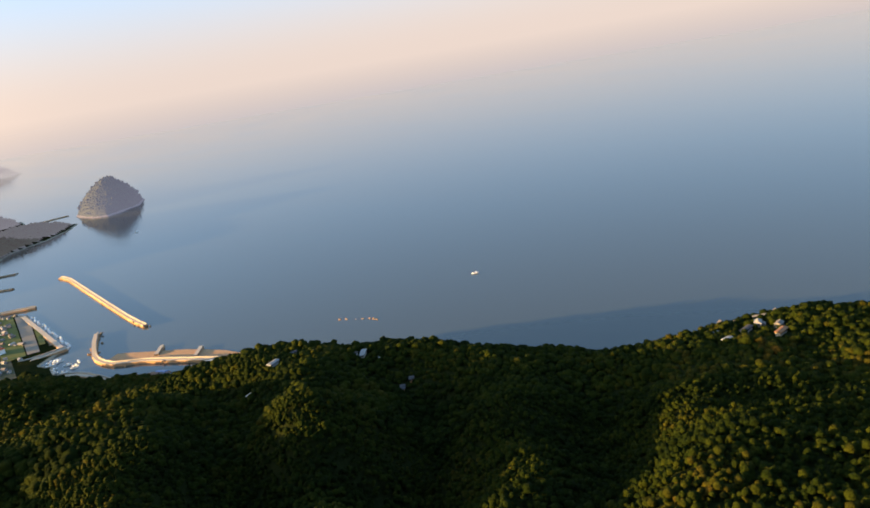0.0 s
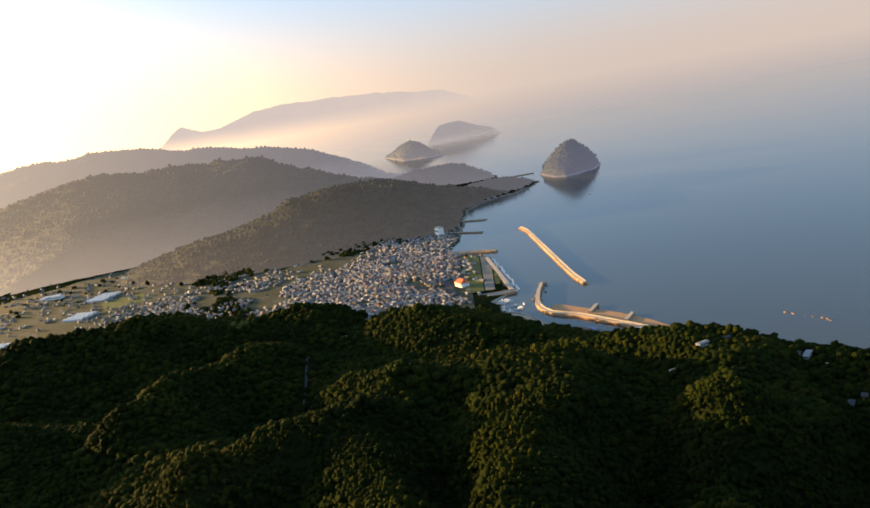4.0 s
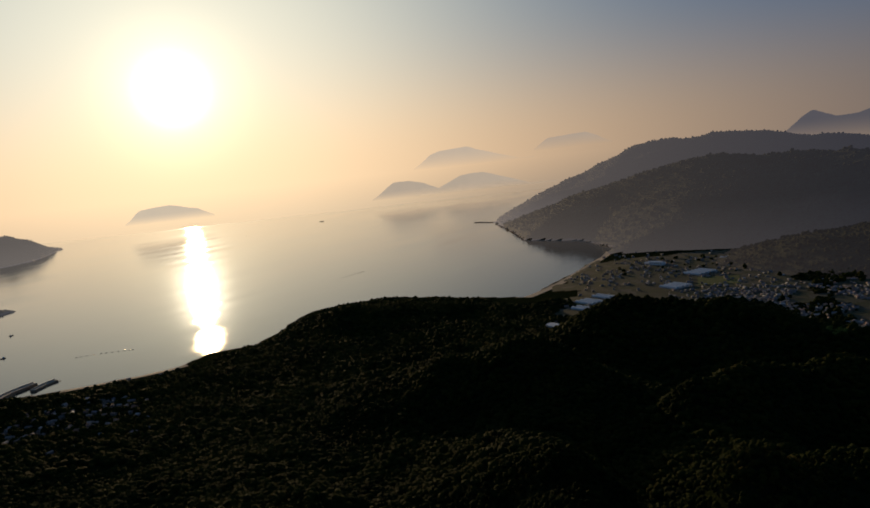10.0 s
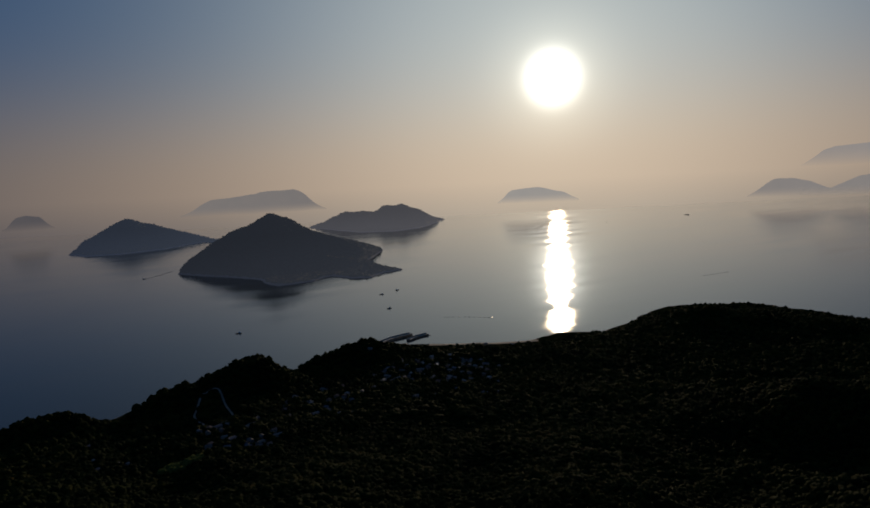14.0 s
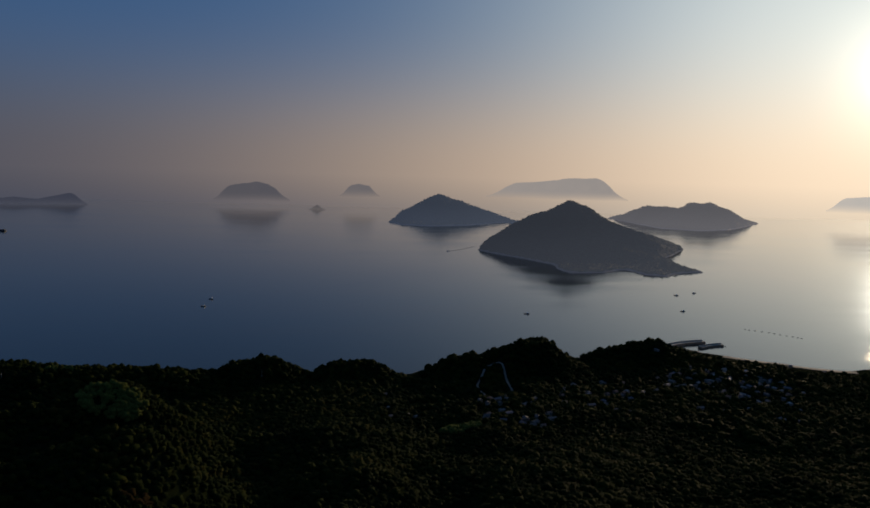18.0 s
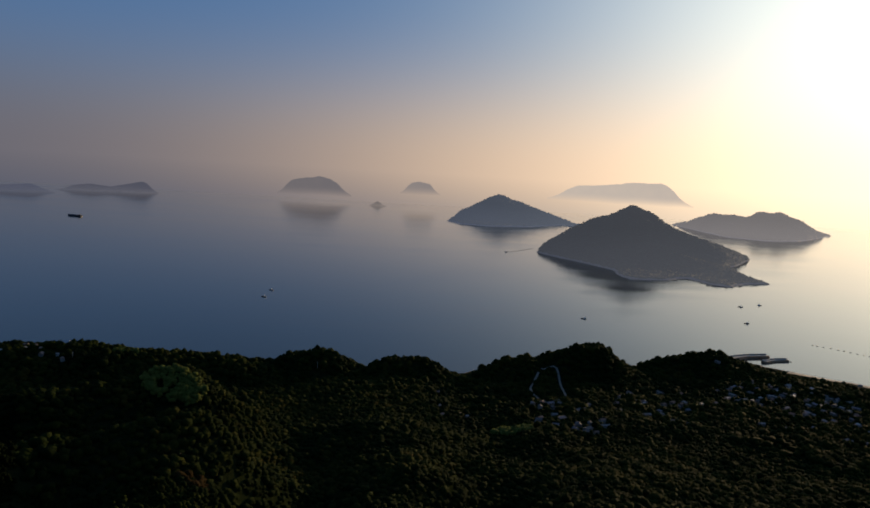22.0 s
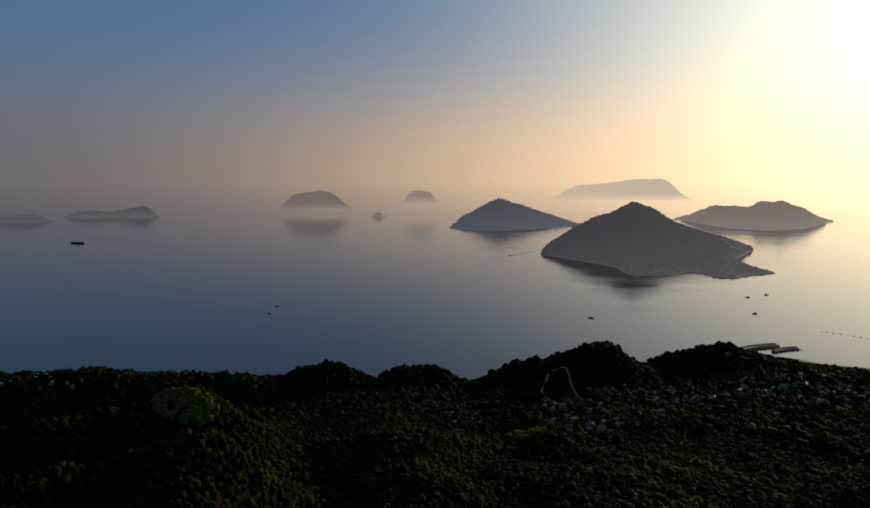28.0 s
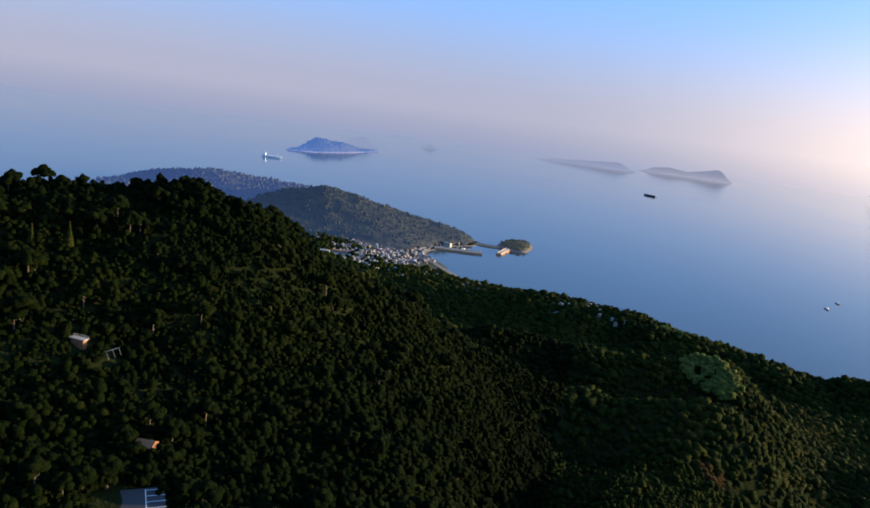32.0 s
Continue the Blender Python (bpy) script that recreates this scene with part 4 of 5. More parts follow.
wall_run("quay_wall", [(107.97, 956), (108.74, 863), (109.69, 771)], 5, 2.4, "straight concrete quay along the marina", "quay", parapet=False)
wall_run("jetty", [(106.72, 769), (108.31, 767), (109.89, 771)], 7, 2.8, "wide concrete jetty at the marina mouth", "jetty")
wall_run("quay_wall", [(108.68, 692), (110.04, 679), (111.22, 655), (112.4, 625)], 6, 2.6, "curved concrete quay of the inner harbour", "quay")
wall_run("breakwater", [(-40.04, 1139), (-38.18, 1138), (-36.18, 1141)], 9, 3.0, "long low breakwater of the small harbour", "breakwater", stones=20, seed=8)
wall_run("mole", [(-34.84, 1159), (-34.47, 1187), (-34.09, 1220)], 8, 3.2, "pale sunlit mole below the islet", "mole", stones=16, seed=9)
wall_run("causeway", [(-36.77, 1231), (-35.81, 1225), (-34.86, 1223)], 16, 2.2, "low causeway out to the islet", "causeway", parapet=False, cap=False)
wall_run("causeway", [(109.86, 1801), (111.04, 1820), (112.64, 1830)], 12, 1.8, "thin sand bar to the cone-shaped island", "sand bar", parapet=False, cap=False)
wall_run("pier", [(25.39, 996), (26.77, 1031), (28.17, 1053)], 9, 3.2, "short concrete pier below the knoll", "pier", stones=14, seed=10)
wall_run("pier", [(27.98, 1016), (28.79, 1037), (29.51, 1048)], 7, 2.4, "low rubble pier with a light post", "pier", stones=14, seed=11)
wall_run("groyne", [(63.28, 2652), (62.58, 2698), (61.89, 2732)], 10, 2.0, "thin rubble groyne off the cape", "groyne", parapet=False)
wall_run("reef", [(130.15, 634), (131.27, 627), (132.48, 619), (133.09, 613)], 0.7, 0.35, "low broken reef just awash off the headland", "reef", parapet=False, cap=False, stones=46, seed=12)


# ---- houses ----
def house(sx, sy, wall_h, rise, hip, label, roof_mat=None, wall_mat=None, second=False):
    root = thing("house", label, "house", "houses of the coast villages")
    part("wall", box_bm(sx, sy, wall_h + 1.5, -1.5), wall_mat or M_WALL, root)
    part("roof", gable_bm(sx, sy, wall_h, rise, hip=hip), roof_mat or M_ROOF, root)
    if second:
        part("annex_roof", shifted(gable_bm(sx * 0.5, sy * 0.5, wall_h * 0.5, rise * 0.5), 0.1 * sx, -sy * 0.72), roof_mat or M_ROOF, root)
        part("annex_wall", box_bm(sx * 0.5, sy * 0.5, wall_h * 0.5 + 1.5, -1.5, 0.1 * sx, -sy * 0.72), wall_mat or M_WALL, root)
    for x, side in ((-0.22, 1), (0.22, 1), (0.0, -1)):
        part("window", box_bm(sx * 0.2, 0.06, wall_h * 0.32, wall_h * 0.5, sx * x, side * (sy / 2 + 0.02)), M_WINDOW, root)
    return root


def shifted(bm, dx, dy, dz=0.0, turn=0.0):
    bmesh.ops.transform(bm, matrix=Matrix.Translation((dx, dy, dz)) @ Matrix.Rotation(turn, 4, "Z"), verts=bm.verts)
    return bm


HOUSES = [
    house(8.5, 6.0, 3.4, 1.9, 0.0, "two-storey house with dark glazed tile gable roof"),
    house(7.0, 6.2, 3.2, 1.7, 2.2, "small house with a hipped tile roof"),
    house(10.5, 6.5, 3.6, 2.0, 1.6, "long farmhouse with a tiled roof and lean-to", second=True),
    house(6.5, 5.0, 4.6, 1.3, 0.0, "narrow tall house with plaster walls and tile roof"),
    house(12.0, 7.5, 3.6, 1.5, 0.0, "low long shed with a pale sheet roof"),
]
for ob in HOUSES:
    ob.location = (0, 0, -400)

# quarters: bearing and distance limits, number of houses, highest ground, whether each is a thing of its own
QUARTERS = [
    (97.72, 104.18, 792, 956, 95, 9, True),
    (100.24, 104.81, 954, 1140, 40, 9, False),
    (93.0, 98.7, 772, 815, 26, 14, True),
    (89.2, 98.23, 850, 980, 36, 9, False),
    (104.88, 105.87, 796, 983, 60, 7, False),
    (110.49, 120.4, 582, 616, 34, 8, True),
    (77.03, 88.18, 997, 1075, 24, 9, False),
    (69.25, 76.15, 1150, 1500, 30, 9, False),
    (67.17, 70.17, 884, 1015, 12, 12, False),
    (11.1, 17.36, 567, 670, 26, 40, True),
    (17.79, 23.75, 658, 771, 22, 30, True),
    (24.7, 34.56, 752, 883, 40, 24, True),
    (-45.68, -40.96, 990, 1130, 70, 20, False),
    (-40.26, -38.19, 1144, 1213, 16, 9, False),
    (-37.5, -36.11, 868, 897, 10, 20, False),
    (-30, -24, 765, 800, 10, 60, False),
    (160.37, 166.93, 411, 438, 4, 70, True),
    
    (3.91, 5.4, 631, 651, 4, 50, False),
    (97.23, 104.48, 765, 1019, 480, 9, False), (90.21, 99.21, 736, 987, 260, 14, False), (78.89, 92.28, 913, 1077, 230, 9, False), (92.24, 98.69, 770, 815, 50, 16, False), (104.2, 105.9, 1020, 1290, 90, 12, False), (70.24, 87.1, 1139, 1404, 150, 9, False), (99.26, 104.82, 990, 1176, 150, 9, False),
    (77.03, 89.22, 986, 1103, 40, 9, False), (-47.69, -40.44, 965, 1150, 190, 26, False), (25.69, 35.46, 741, 896, 30, 24, False),
]
rnd = random.Random(7)
taken = {}
joined = {"wall": [[], [], 0], "roof": [[], [], 0]}


def free_plot(x, y, gap):
    i, j = int(x // 12), int(y // 12)
    for a in range(i - 1, i + 2):
        for b in range(j - 1, j + 2):
            if any((x - u) ** 2 + (y - v) ** 2 < gap * gap for u, v in taken.get((a, b), ())):
                return False
    taken.setdefault((i, j), []).append((x, y))
    return True


for az0, az1, d0, d1, count, top, single in QUARTERS:
    count = count if single else int(count * 1.7)
    tries = 40 * count
    loose = 0.0 if single else 1.0
    az = [rnd.uniform(az0, az1) + loose * rnd.gauss(0, 0.8) for _ in range(tries)]
    dd = [rnd.uniform(d0, d1) + loose * rnd.gauss(0, 32) for _ in range(tries)]
    pts = np.array([polar(a, d) for a, d in zip(az, dd)])
    for (x, y), z, gap in zip(pts, land_height(pts[:, 0], pts[:, 1]), rough_ground(pts[:, 0], pts[:, 1], 70, 2, 97)):
        if not count:
            break
        if z < 1.0 or z > top or (not single and gap < -0.36) or not free_plot(x, y, 6.0 if single else 4.4):
            continue
        clear(x, y, 4.5)
        count -= 1
        model, size = rnd.choice(HOUSES), 0.6 if single else rnd.uniform(0.42, 0.58)
        m = pose(x, y, z + 0.3, 0, 0, math.floor(rnd.uniform(0, 4)) * 90 + rnd.gauss(20, 14)) @ Matrix.Diagonal((size, size, size, 1))
        if single:
            copy_thing(model, m)
            continue
        for o in model.children:
            if o.data.name.split(".")[0] in joined:
                cos, faces, base = joined[o.data.name.split(".")[0]]
                cos += [m @ v.co for v in o.data.vertices]
                faces += [tuple(base + i for i in fc.vertices) for fc in o.data.polygons]
                joined[o.data.name.split(".")[0]][2] += len(o.data.vertices)
for key, mat in (("wall", M_WALL_FAR), ("roof", M_ROOF_FAR)):
    me = bpy.data.meshes.new("house_" + key + "s")
    me.from_pydata(joined[key][0], [], joined[key][1])
    me.materials.append(mat)
    tagged(new("house_" + key + "s", me), "crowded " + key + "s of the houses across the coast town", "houses", kind="stuff")
for ob in HOUSES:
    for o in (*ob.children_recursive, ob):
        bpy.data.objects.remove(o)


def large_hall(name, az, d, sx, sy, wall_h, rise, turn, wall_mat, roof_mat, label, category, windows=6):
    x, y, z = spot(az, d) if d > 0 else on_slope(az, d)
    clear(x, y, max(sx, sy) * 0.7)
    root = thing(name, label, category)
    part("wall", box_bm(sx, sy, wall_h + 2, -2), wall_mat, root)
    part("roof", gable_bm(sx, sy, wall_h, rise, 0.6, 0.3, hip=min(sx, sy) * 0.3 if rise > 1.5 else 0), roof_mat, root)
    for side in (-1, 1):
        for i in range(windows):
            part("window", box_bm(sx / windows * 0.6, 0.08, wall_h * 0.3, wall_h * 0.45, (i + 0.5) * sx / windows - sx / 2, side * (sy / 2 + 0.03)), M_WINDOW, root)
    root.matrix_world = pose(x, y, z + 0.3, 0, 0, turn)
    return root


large_hall("public_hall", 105.65, 819, 15, 11, 5, 4.0, 15, M_WHITE, M_RED, "white public hall with an orange-red hipped roof", "hall")
large_hall("hotel", 104.53, 1171, 13, 10, 13, 0.8, 10, M_WHITE, M_CONCRETE, "white hotel block beside the coast road", "hotel", 4)
large_hall("school", -48.78, 974, 13, 7, 6, 0.6, 40, M_PLASTER, M_CONCRETE, "white two-storey school block on a terrace", "school")
large_hall("school", -47.57, 987, 20, 7, 5, 0.8, 40, M_PLASTER, M_CLADDING, "long white school block with a reddish roof", "school", 9)
large_hall("warehouse", 119.11, 586, 15, 9, 5, 1.2, 30, M_CONCRETE, M_FILM, "grey harbour warehouse with a pale roof", "warehouse")
large_hall("warehouse", 115.58, 602, 9, 7, 4, 1.2, 20, M_CONCRETE, M_BLUE, "small warehouse with a blue sheet roof", "warehouse", 3)
large_hall("warehouse", 67.45, 872, 22, 12, 4, 1.4, 60, M_WHITE, M_FILM, "white factory shed near the beach", "warehouse")
large_hall("warehouse", 75.6, 1335, 26, 12, 5, 1.2, 70, M_WHITE, M_FILM, "long white shed among the fields", "warehouse")
large_hall("warehouse", -39.01, 1172, 12, 7, 4, 0.8, 10, M_PLASTER, M_CONCRETE, "white fish-market shed by the small harbour", "warehouse")
large_hall("hillside_shed", 129.3, -20.9, 6.5, 3.6, 2.2, 0.7, 80, M_CONCRETE, M_SLATE, "pale shed beside the lane on the headland", "shed", 3)
large_hall("hillside_shed", 131.4, -22.3, 2.3, 9.4, 1.7, 0.6, 35, M_CONCRETE, M_SLATE, "long grey metal-roofed shed among trees", "shed", 2)
large_hall("hillside_house", 130.7, -22.2, 2.9, 2.2, 1.7, 0.5, 20, M_PLASTER, M_ASPHALT, "small white house beside the long shed", "house", 2)
large_hall("hillside_hut", 132.7, -23.0, 1.7, 1.4, 1.4, 0.4, 20, M_PLASTER, M_PLASTER, "tiny white hut below the lane", "hut", 1)
large_hall("hillside_house", 124.0, -21.4, 7.2, 2.9, 1.9, 0.6, 100, M_PLASTER, M_SLATE, "pale house with a metal roof on a terrace", "house", 3)
large_hall("hillside_house", 125.8, -21.0, 3.6, 2.4, 1.7, 0.6, 80, M_CONCRETE, M_ASPHALT, "small grey house above the terraces", "house", 2)
large_hall("terrace_wall", 121.5, -23.2, 5.8, 1.2, 0.9, 0.2, 95, M_CONCRETE, M_CONCRETE, "low concrete terrace wall on the slope", "wall", 1)
large_hall("hillside_shed", 134.1, -25.6, 2.2, 5.8, 1.7, 0.6, 40, M_CLADDING, M_ASPHALT, "dark tiled farm shed in the wooded valley", "shed", 2)
large_hall("hillside_shed", 135.0, -25.0, 2.2, 3.6, 1.6, 0.6, 40, M_CLADDING, M_ASPHALT, "small dark shed in the wooded valley", "shed", 2)
large_hall("hilltop_building", 161.4, -24.6, 5.0, 3.6, 2.2, 0.7, 70, M_PLASTER, M_SLATE, "white building below the hilltop road", "building", 3)
large_hall("hilltop_building", 162.8, -23.8, 8.6, 2.4, 1.9, 0.4, 80, M_PLASTER, M_ASPHALT, "long pale flat-roofed building on the wooded hill", "building", 5)
large_hall("hilltop_building", 165.3, -23.9, 7.9, 2.9, 2.0, 0.6, 80, M_CONCRETE, M_CLADDING, "long hilltop building with a brown roof", "building", 5)
large_hall("hilltop_building", 160.5, -24.1, 3.6, 2.9, 1.9, 0.6, 60, M_CONCRETE, M_SLATE, "small grey hilltop house", "building", 2)
large_hall("hilltop_building", 152.5, -23.6, 5.8, 2.2, 1.6, 0.4, 75, M_PLASTER, M_ASPHALT, "pale low building on the crest", "building", 3)
large_hall("coast_house", -24.73, 789, 9, 7, 4, 1.4, 10, M_WHITE, M_METAL, "white house with a bright roof above the shore", "house", 3)


# ---- greenhouses ----
def greenhouse(length, wide):
    root = thing("greenhouse", "long vaulted greenhouse under milky film", "greenhouse", "greenhouses on the farmland")
    k = 8
    arc = [(wide / 2 * math.cos(math.pi * i / k), 1.2 + wide * 0.34 * math.sin(math.pi * i / k)) for i in range(k + 1)]
    ring = [(wide / 2, -0.6)] + arc + [(-wide / 2, -0.6)]
    n = len(ring)
    verts = [(-length / 2, y, z) for y, z in ring] + [(length / 2, y, z) for y, z in ring]
    part("cover", faces_bm(verts, [(i, i + 1, n + i + 1, n + i) for i in range(n - 1)]), M_FILM, root)
    for x in (-length / 2 + 0.05, length / 2 - 0.05):
        part("end_wall", faces_bm([(x, y, z) for y, z in ring], [tuple(range(n))]), M_FILM, root)
    for i in range(5):
        x = -length / 2 + length * (i + 0.5) / 5
        part("hoop", faces_bm([(x + s, y * 1.01, z * 1.012) for s in (-0.12, 0.12) for y, z in ring], [(j, j + 1, n + j + 1, n + j) for j in range(n - 1)]), M_METAL, root)
    return root


model = greenhouse(34, 7)
for az, d, turn, count in ((76.67, 1114, 60, 4), (78.53, 1223, 62, 5), (70.09, 1032, 64, 3), (71.21, 1063, 64, 2), (69.58, 988, 64, 2), (80.72, 1356, 58, 2), (82.5, 1354, 58, 2), (120.2, 540, 25, 2), (75.24, 1341, 62, 2)):
    for i in range(count):
        x, y, z = spot(az, d)
        off = Vector((math.cos(radians(turn + 90)), math.sin(radians(turn + 90)))) * (i - count / 2) * 9
        x, y = x + off.x, y + off.y
        z = float(land_height(np.array([x]), np.array([y]))[0])
        if z > 0.5:
            clear(x, y, 20)
            copy_thing(model, pose(x, y, z + 0.4, 0, 0, turn))
for o in (*model.children_recursive, model):
    bpy.data.objects.remove(o)


# ---- boats ----
def hull_bm(length, wide, high):
    stations = [(-0.5, 0.82, 0.0), (-0.2, 1.0, 0.0), (0.15, 0.96, 0.05), (0.36, 0.66, 0.15), (0.5, 0.03, 0.3)]
    verts, faces = [], []
    for t, b, sheer in stations:
        z = high * (1 + sheer)
        verts += [(t * length, -wide / 2 * b, z), (t * length, -wide / 2 * b * 0.7, -0.3), (t * length, wide / 2 * b * 0.7, -0.3), (t * length, wide / 2 * b, z)]
    for i in range(len(stations) - 1):
        a = i * 4
        faces += [(a, a + 1, a + 5, a + 4), (a + 1, a + 2, a + 6, a + 5), (a + 2, a + 3, a + 7, a + 6), (a + 3, a, a + 4, a + 7)]
    faces += [(0, 1, 2, 3), (16, 17, 18, 19)]
    return faces_bm(verts, faces)


def boat(length, hull_mat, label, group, mast=False):
    root = thing("fishing_boat", label, "boat", group)
    part("hull", hull_bm(length, length * 0.28, length * 0.10), hull_mat, root)
    part("deck", box_bm(length * 0.72, length * 0.2, 0.12, length * 0.105, -length * 0.08), M_CONCRETE, root)
    part("cabin", box_bm(length * 0.24, length * 0.17, length * 0.17, length * 0.1, -length * 0.14, bevel=0.08), M_WHITE, root)
    part("windscreen", box_bm(0.06, length * 0.14, length * 0.06, length * 0.19, -length * 0.02), M_WINDOW, root)
    if mast:
        part("mast", box_bm(0.14, 0.14, length * 0.5, length * 0.1, -length * 0.3), M_METAL, root)
    return root


white_boat = boat(7.0, M_WHITE, "small white fishing boat moored in the harbour", "boats in the harbour")
dark_boat = boat(9.0, M_HULL, "dark fishing boat under way on the calm bay", "boats on the bay", True)
rnd = random.Random(11)
for i in range(26):
    f = i / 25
    az, d = 108.45 + 1.67 * f + rnd.uniform(-0.1, 0.1), 945 - 170 * f
    x, y = polar(az, d)
    copy_thing(white_boat, pose(x, y, 0.1, 0, 0, -20 + rnd.uniform(-12, 12)))
for i in range(14):
    x, y = polar(rnd.uniform(108.4, 110.6), rnd.uniform(700, 746))
    copy_thing(white_boat, pose(x, y, 0.1, 0, 0, rnd.uniform(0, 360)))
for i in range(10):
    x, y = polar(rnd.uniform(-39.2, -37.2), rnd.uniform(1147, 1168))
    copy_thing(white_boat, pose(x, y, 0.1, 0, 0, rnd.uniform(0, 360)))
for az, d, turn in ((14.74, 1176, 170), (26.56, 1302, 185), (26.02, 1482, 150), (-10.69, 1215, 160), (-10.12, 1282, 150), (8.32, 2140, 20), (43.97, 3557, 30), (27.3, 1531, 10)):
    x, y = polar(az, d)
    copy_thing(dark_boat, pose(x, y, 0.1, 0, 0, turn))
for az, d, turn in ((141.84, 696, 42), (116.68, 1376, 60)):
    x, y = polar(az, d)
    copy_thing(white_boat, pose(x, y, 0.1, 0, 0, turn))
for ob in (white_boat, dark_boat):
    for o in (*ob.children_recursive, ob):
        bpy.data.objects.remove(o)


def cargo_ship(az, d, turn, length, hull_mat, label, house=0.12, top=M_WHITE):
    root = thing("cargo_ship", label, "ship")
    part("hull", hull_bm(length, length * 0.16, length * 0.07), hull_mat, root)
    part("deckhouse", box_bm(length * 0.12, length * 0.12, length * house, length * 0.06, -length * 0.36, bevel=0.3), top, root)
    part("hatch", box_bm(length * 0.55, length * 0.10, length * 0.02, length * 0.07, length * 0.02), top, root)
    part("funnel", box_bm(length * 0.03, length * 0.03, length * house / 2, length * (house + 0.05), -length * 0.38), M_HULL, root)
    x, y = polar(az, d)
    root.matrix_world = pose(x, y, 0.2, 0, 0, turn)


cargo_ship(-53.52, 2374, 35, 66, M_WHITE, "white car ferry far out on the strait")
cargo_ship(-24.07, 2811, 160, 60, M_HULL, "dark low barge far out on the sea", 0.05, M_HULL)
cargo_ship(49.83, 3979, 130, 24, M_HULL, "dark work vessel on the gilded bay")


def float_line(stops, label):
    """A line of fish-farm floats."""
    root = thing("float_line", label, "floats", "fish-farm floats")
    p = path_points(stops, 7)
    c = p.mean(0)
    root.location = (*c, 0)
    bm = bmesh.new()
    bmesh.ops.create_icosphere(bm, subdivisions=1, radius=1.0, matrix=Matrix.Diagonal((1.8, 1.2, 0.5, 1)))
    me = bpy.data.meshes.new("float")
    bm.to_mesh(me), bm.free()
    me.materials.append(M_HULL)
    for i, (x, y) in enumerate(p - c):
        ob = new("float", me)
        ob.parent = root
        ob.location = (x, y, 0.15)


float_line([(31, 1187), (32.61, 1180), (34.75, 1164)], "thin dark line of fish-farm floats on the bay")
float_line([(8.22, 2130), (9.32, 2204), (10.3, 2302)], "dark line of floats beside the pointed island")
float_line([(13.19, 1720), (13.99, 1721)], "short dark raft of floats on the bay")
float_line([(50.96, 1620), (52.62, 1679)], "short line of floats off the wooded hill")


# ---- the lookout: hut, car park, view deck, mast ----
def lookout_hut():
    x, y, z = on_slope(-61.5, -27.9)
    root = thing("lookout_hut", "small timber hut with a brown pitched roof among trees", "hut")
    part("wall", box_bm(4.2, 3.4, 4.6, -2.2), M_CLADDING, root, "warm timber wall")
    part("roof", gable_bm(4.4, 3.6, 2.4, 1.3, 0.6, 0.14), M_CLADDING, root)
    part("door", box_bm(0.9, 0.08, 1.9, 0.1, 0.6, 1.74), M_BARK, root)
    part("window", box_bm(1.0, 0.06, 0.8, 1.0, -1.0, 1.73), M_WINDOW, root)
    root.matrix_world = pose(x, y, z + 0.8, 0, 0, 35) @ Matrix.Diagonal((0.9, 0.9, 0.9, 1))
    clear(x, y, 3.4)


lookout_hut()


def car_park():
    x, y, z = on_slope(-62.5, -31.3)
    root = tagged(new("car_park"), "dark car park with white bay lines", "car park", kind="structure")
    part("slab", box_bm(15, 15, 3.0, -2.6), M_ASPHALT, root)
    for side in (-1, 1):
        part("line", box_bm(0.14, 14, 0.012, 0.404, side * 3.4), M_WHITE, root, "white painted line")
        for i in range(6):
            part("line", box_bm(4.4, 0.13, 0.012, 0.404, side * 5.6, -6.5 + i * 2.6), M_WHITE, root, "white painted line")
    root.matrix_world = pose(x, y, z - 0.2, 0, 0, 64)
    clear(x, y, 9)
    for k in (6, 12, 18, 24):
        clear(x * (1 - k / 130), y * (1 - k / 130), 8)


car_park()


def view_deck():
    x, y, z = on_slope(-66.6, -20)
    root = thing("view_deck", "pale view deck with a rail on the wooded summit", "deck")
    part("deck", box_bm(9, 3.2, 0.4, 3.4, bevel=0.05), M_CONCRETE, root)
    part("wall", box_bm(7.0, 2.4, 4.5, -1.2), M_CLADDING, root, "brown timber wall")
    for i in range(8):
        part("post", box_bm(0.1, 0.1, 1.1, 3.8, -4.2 + i * 1.2, 1.45), M_METAL, root)
    part("rail", box_bm(8.8, 0.09, 0.08, 4.9, 0, 1.45), M_METAL, root)
    root.matrix_world = pose(x, y, z + 0.2, 0, 0, 25) @ Matrix.Diagonal((0.62, 0.62, 0.62, 1))
    clear(x, y, 4.0)


view_deck()


def stair_rail():
    x, y, z = on_slope(-64.3, -21.1)
    root = thing("stair_rail", "pale metal stair rail between the trees", "rail")
    part("rail", shifted(box_bm(6, 0.12, 0.12, 0), 0, 0, 2.2), M_METAL, root)
    for i in range(4):
        part("post", box_bm(0.1, 0.1, 2.6, -0.4, -2.7 + i * 1.8), M_METAL, root)
    root.matrix_world = pose(x, y, z + 1.0, 0, -20, 60)
    clear(x, y, 3.5)


stair_rail()


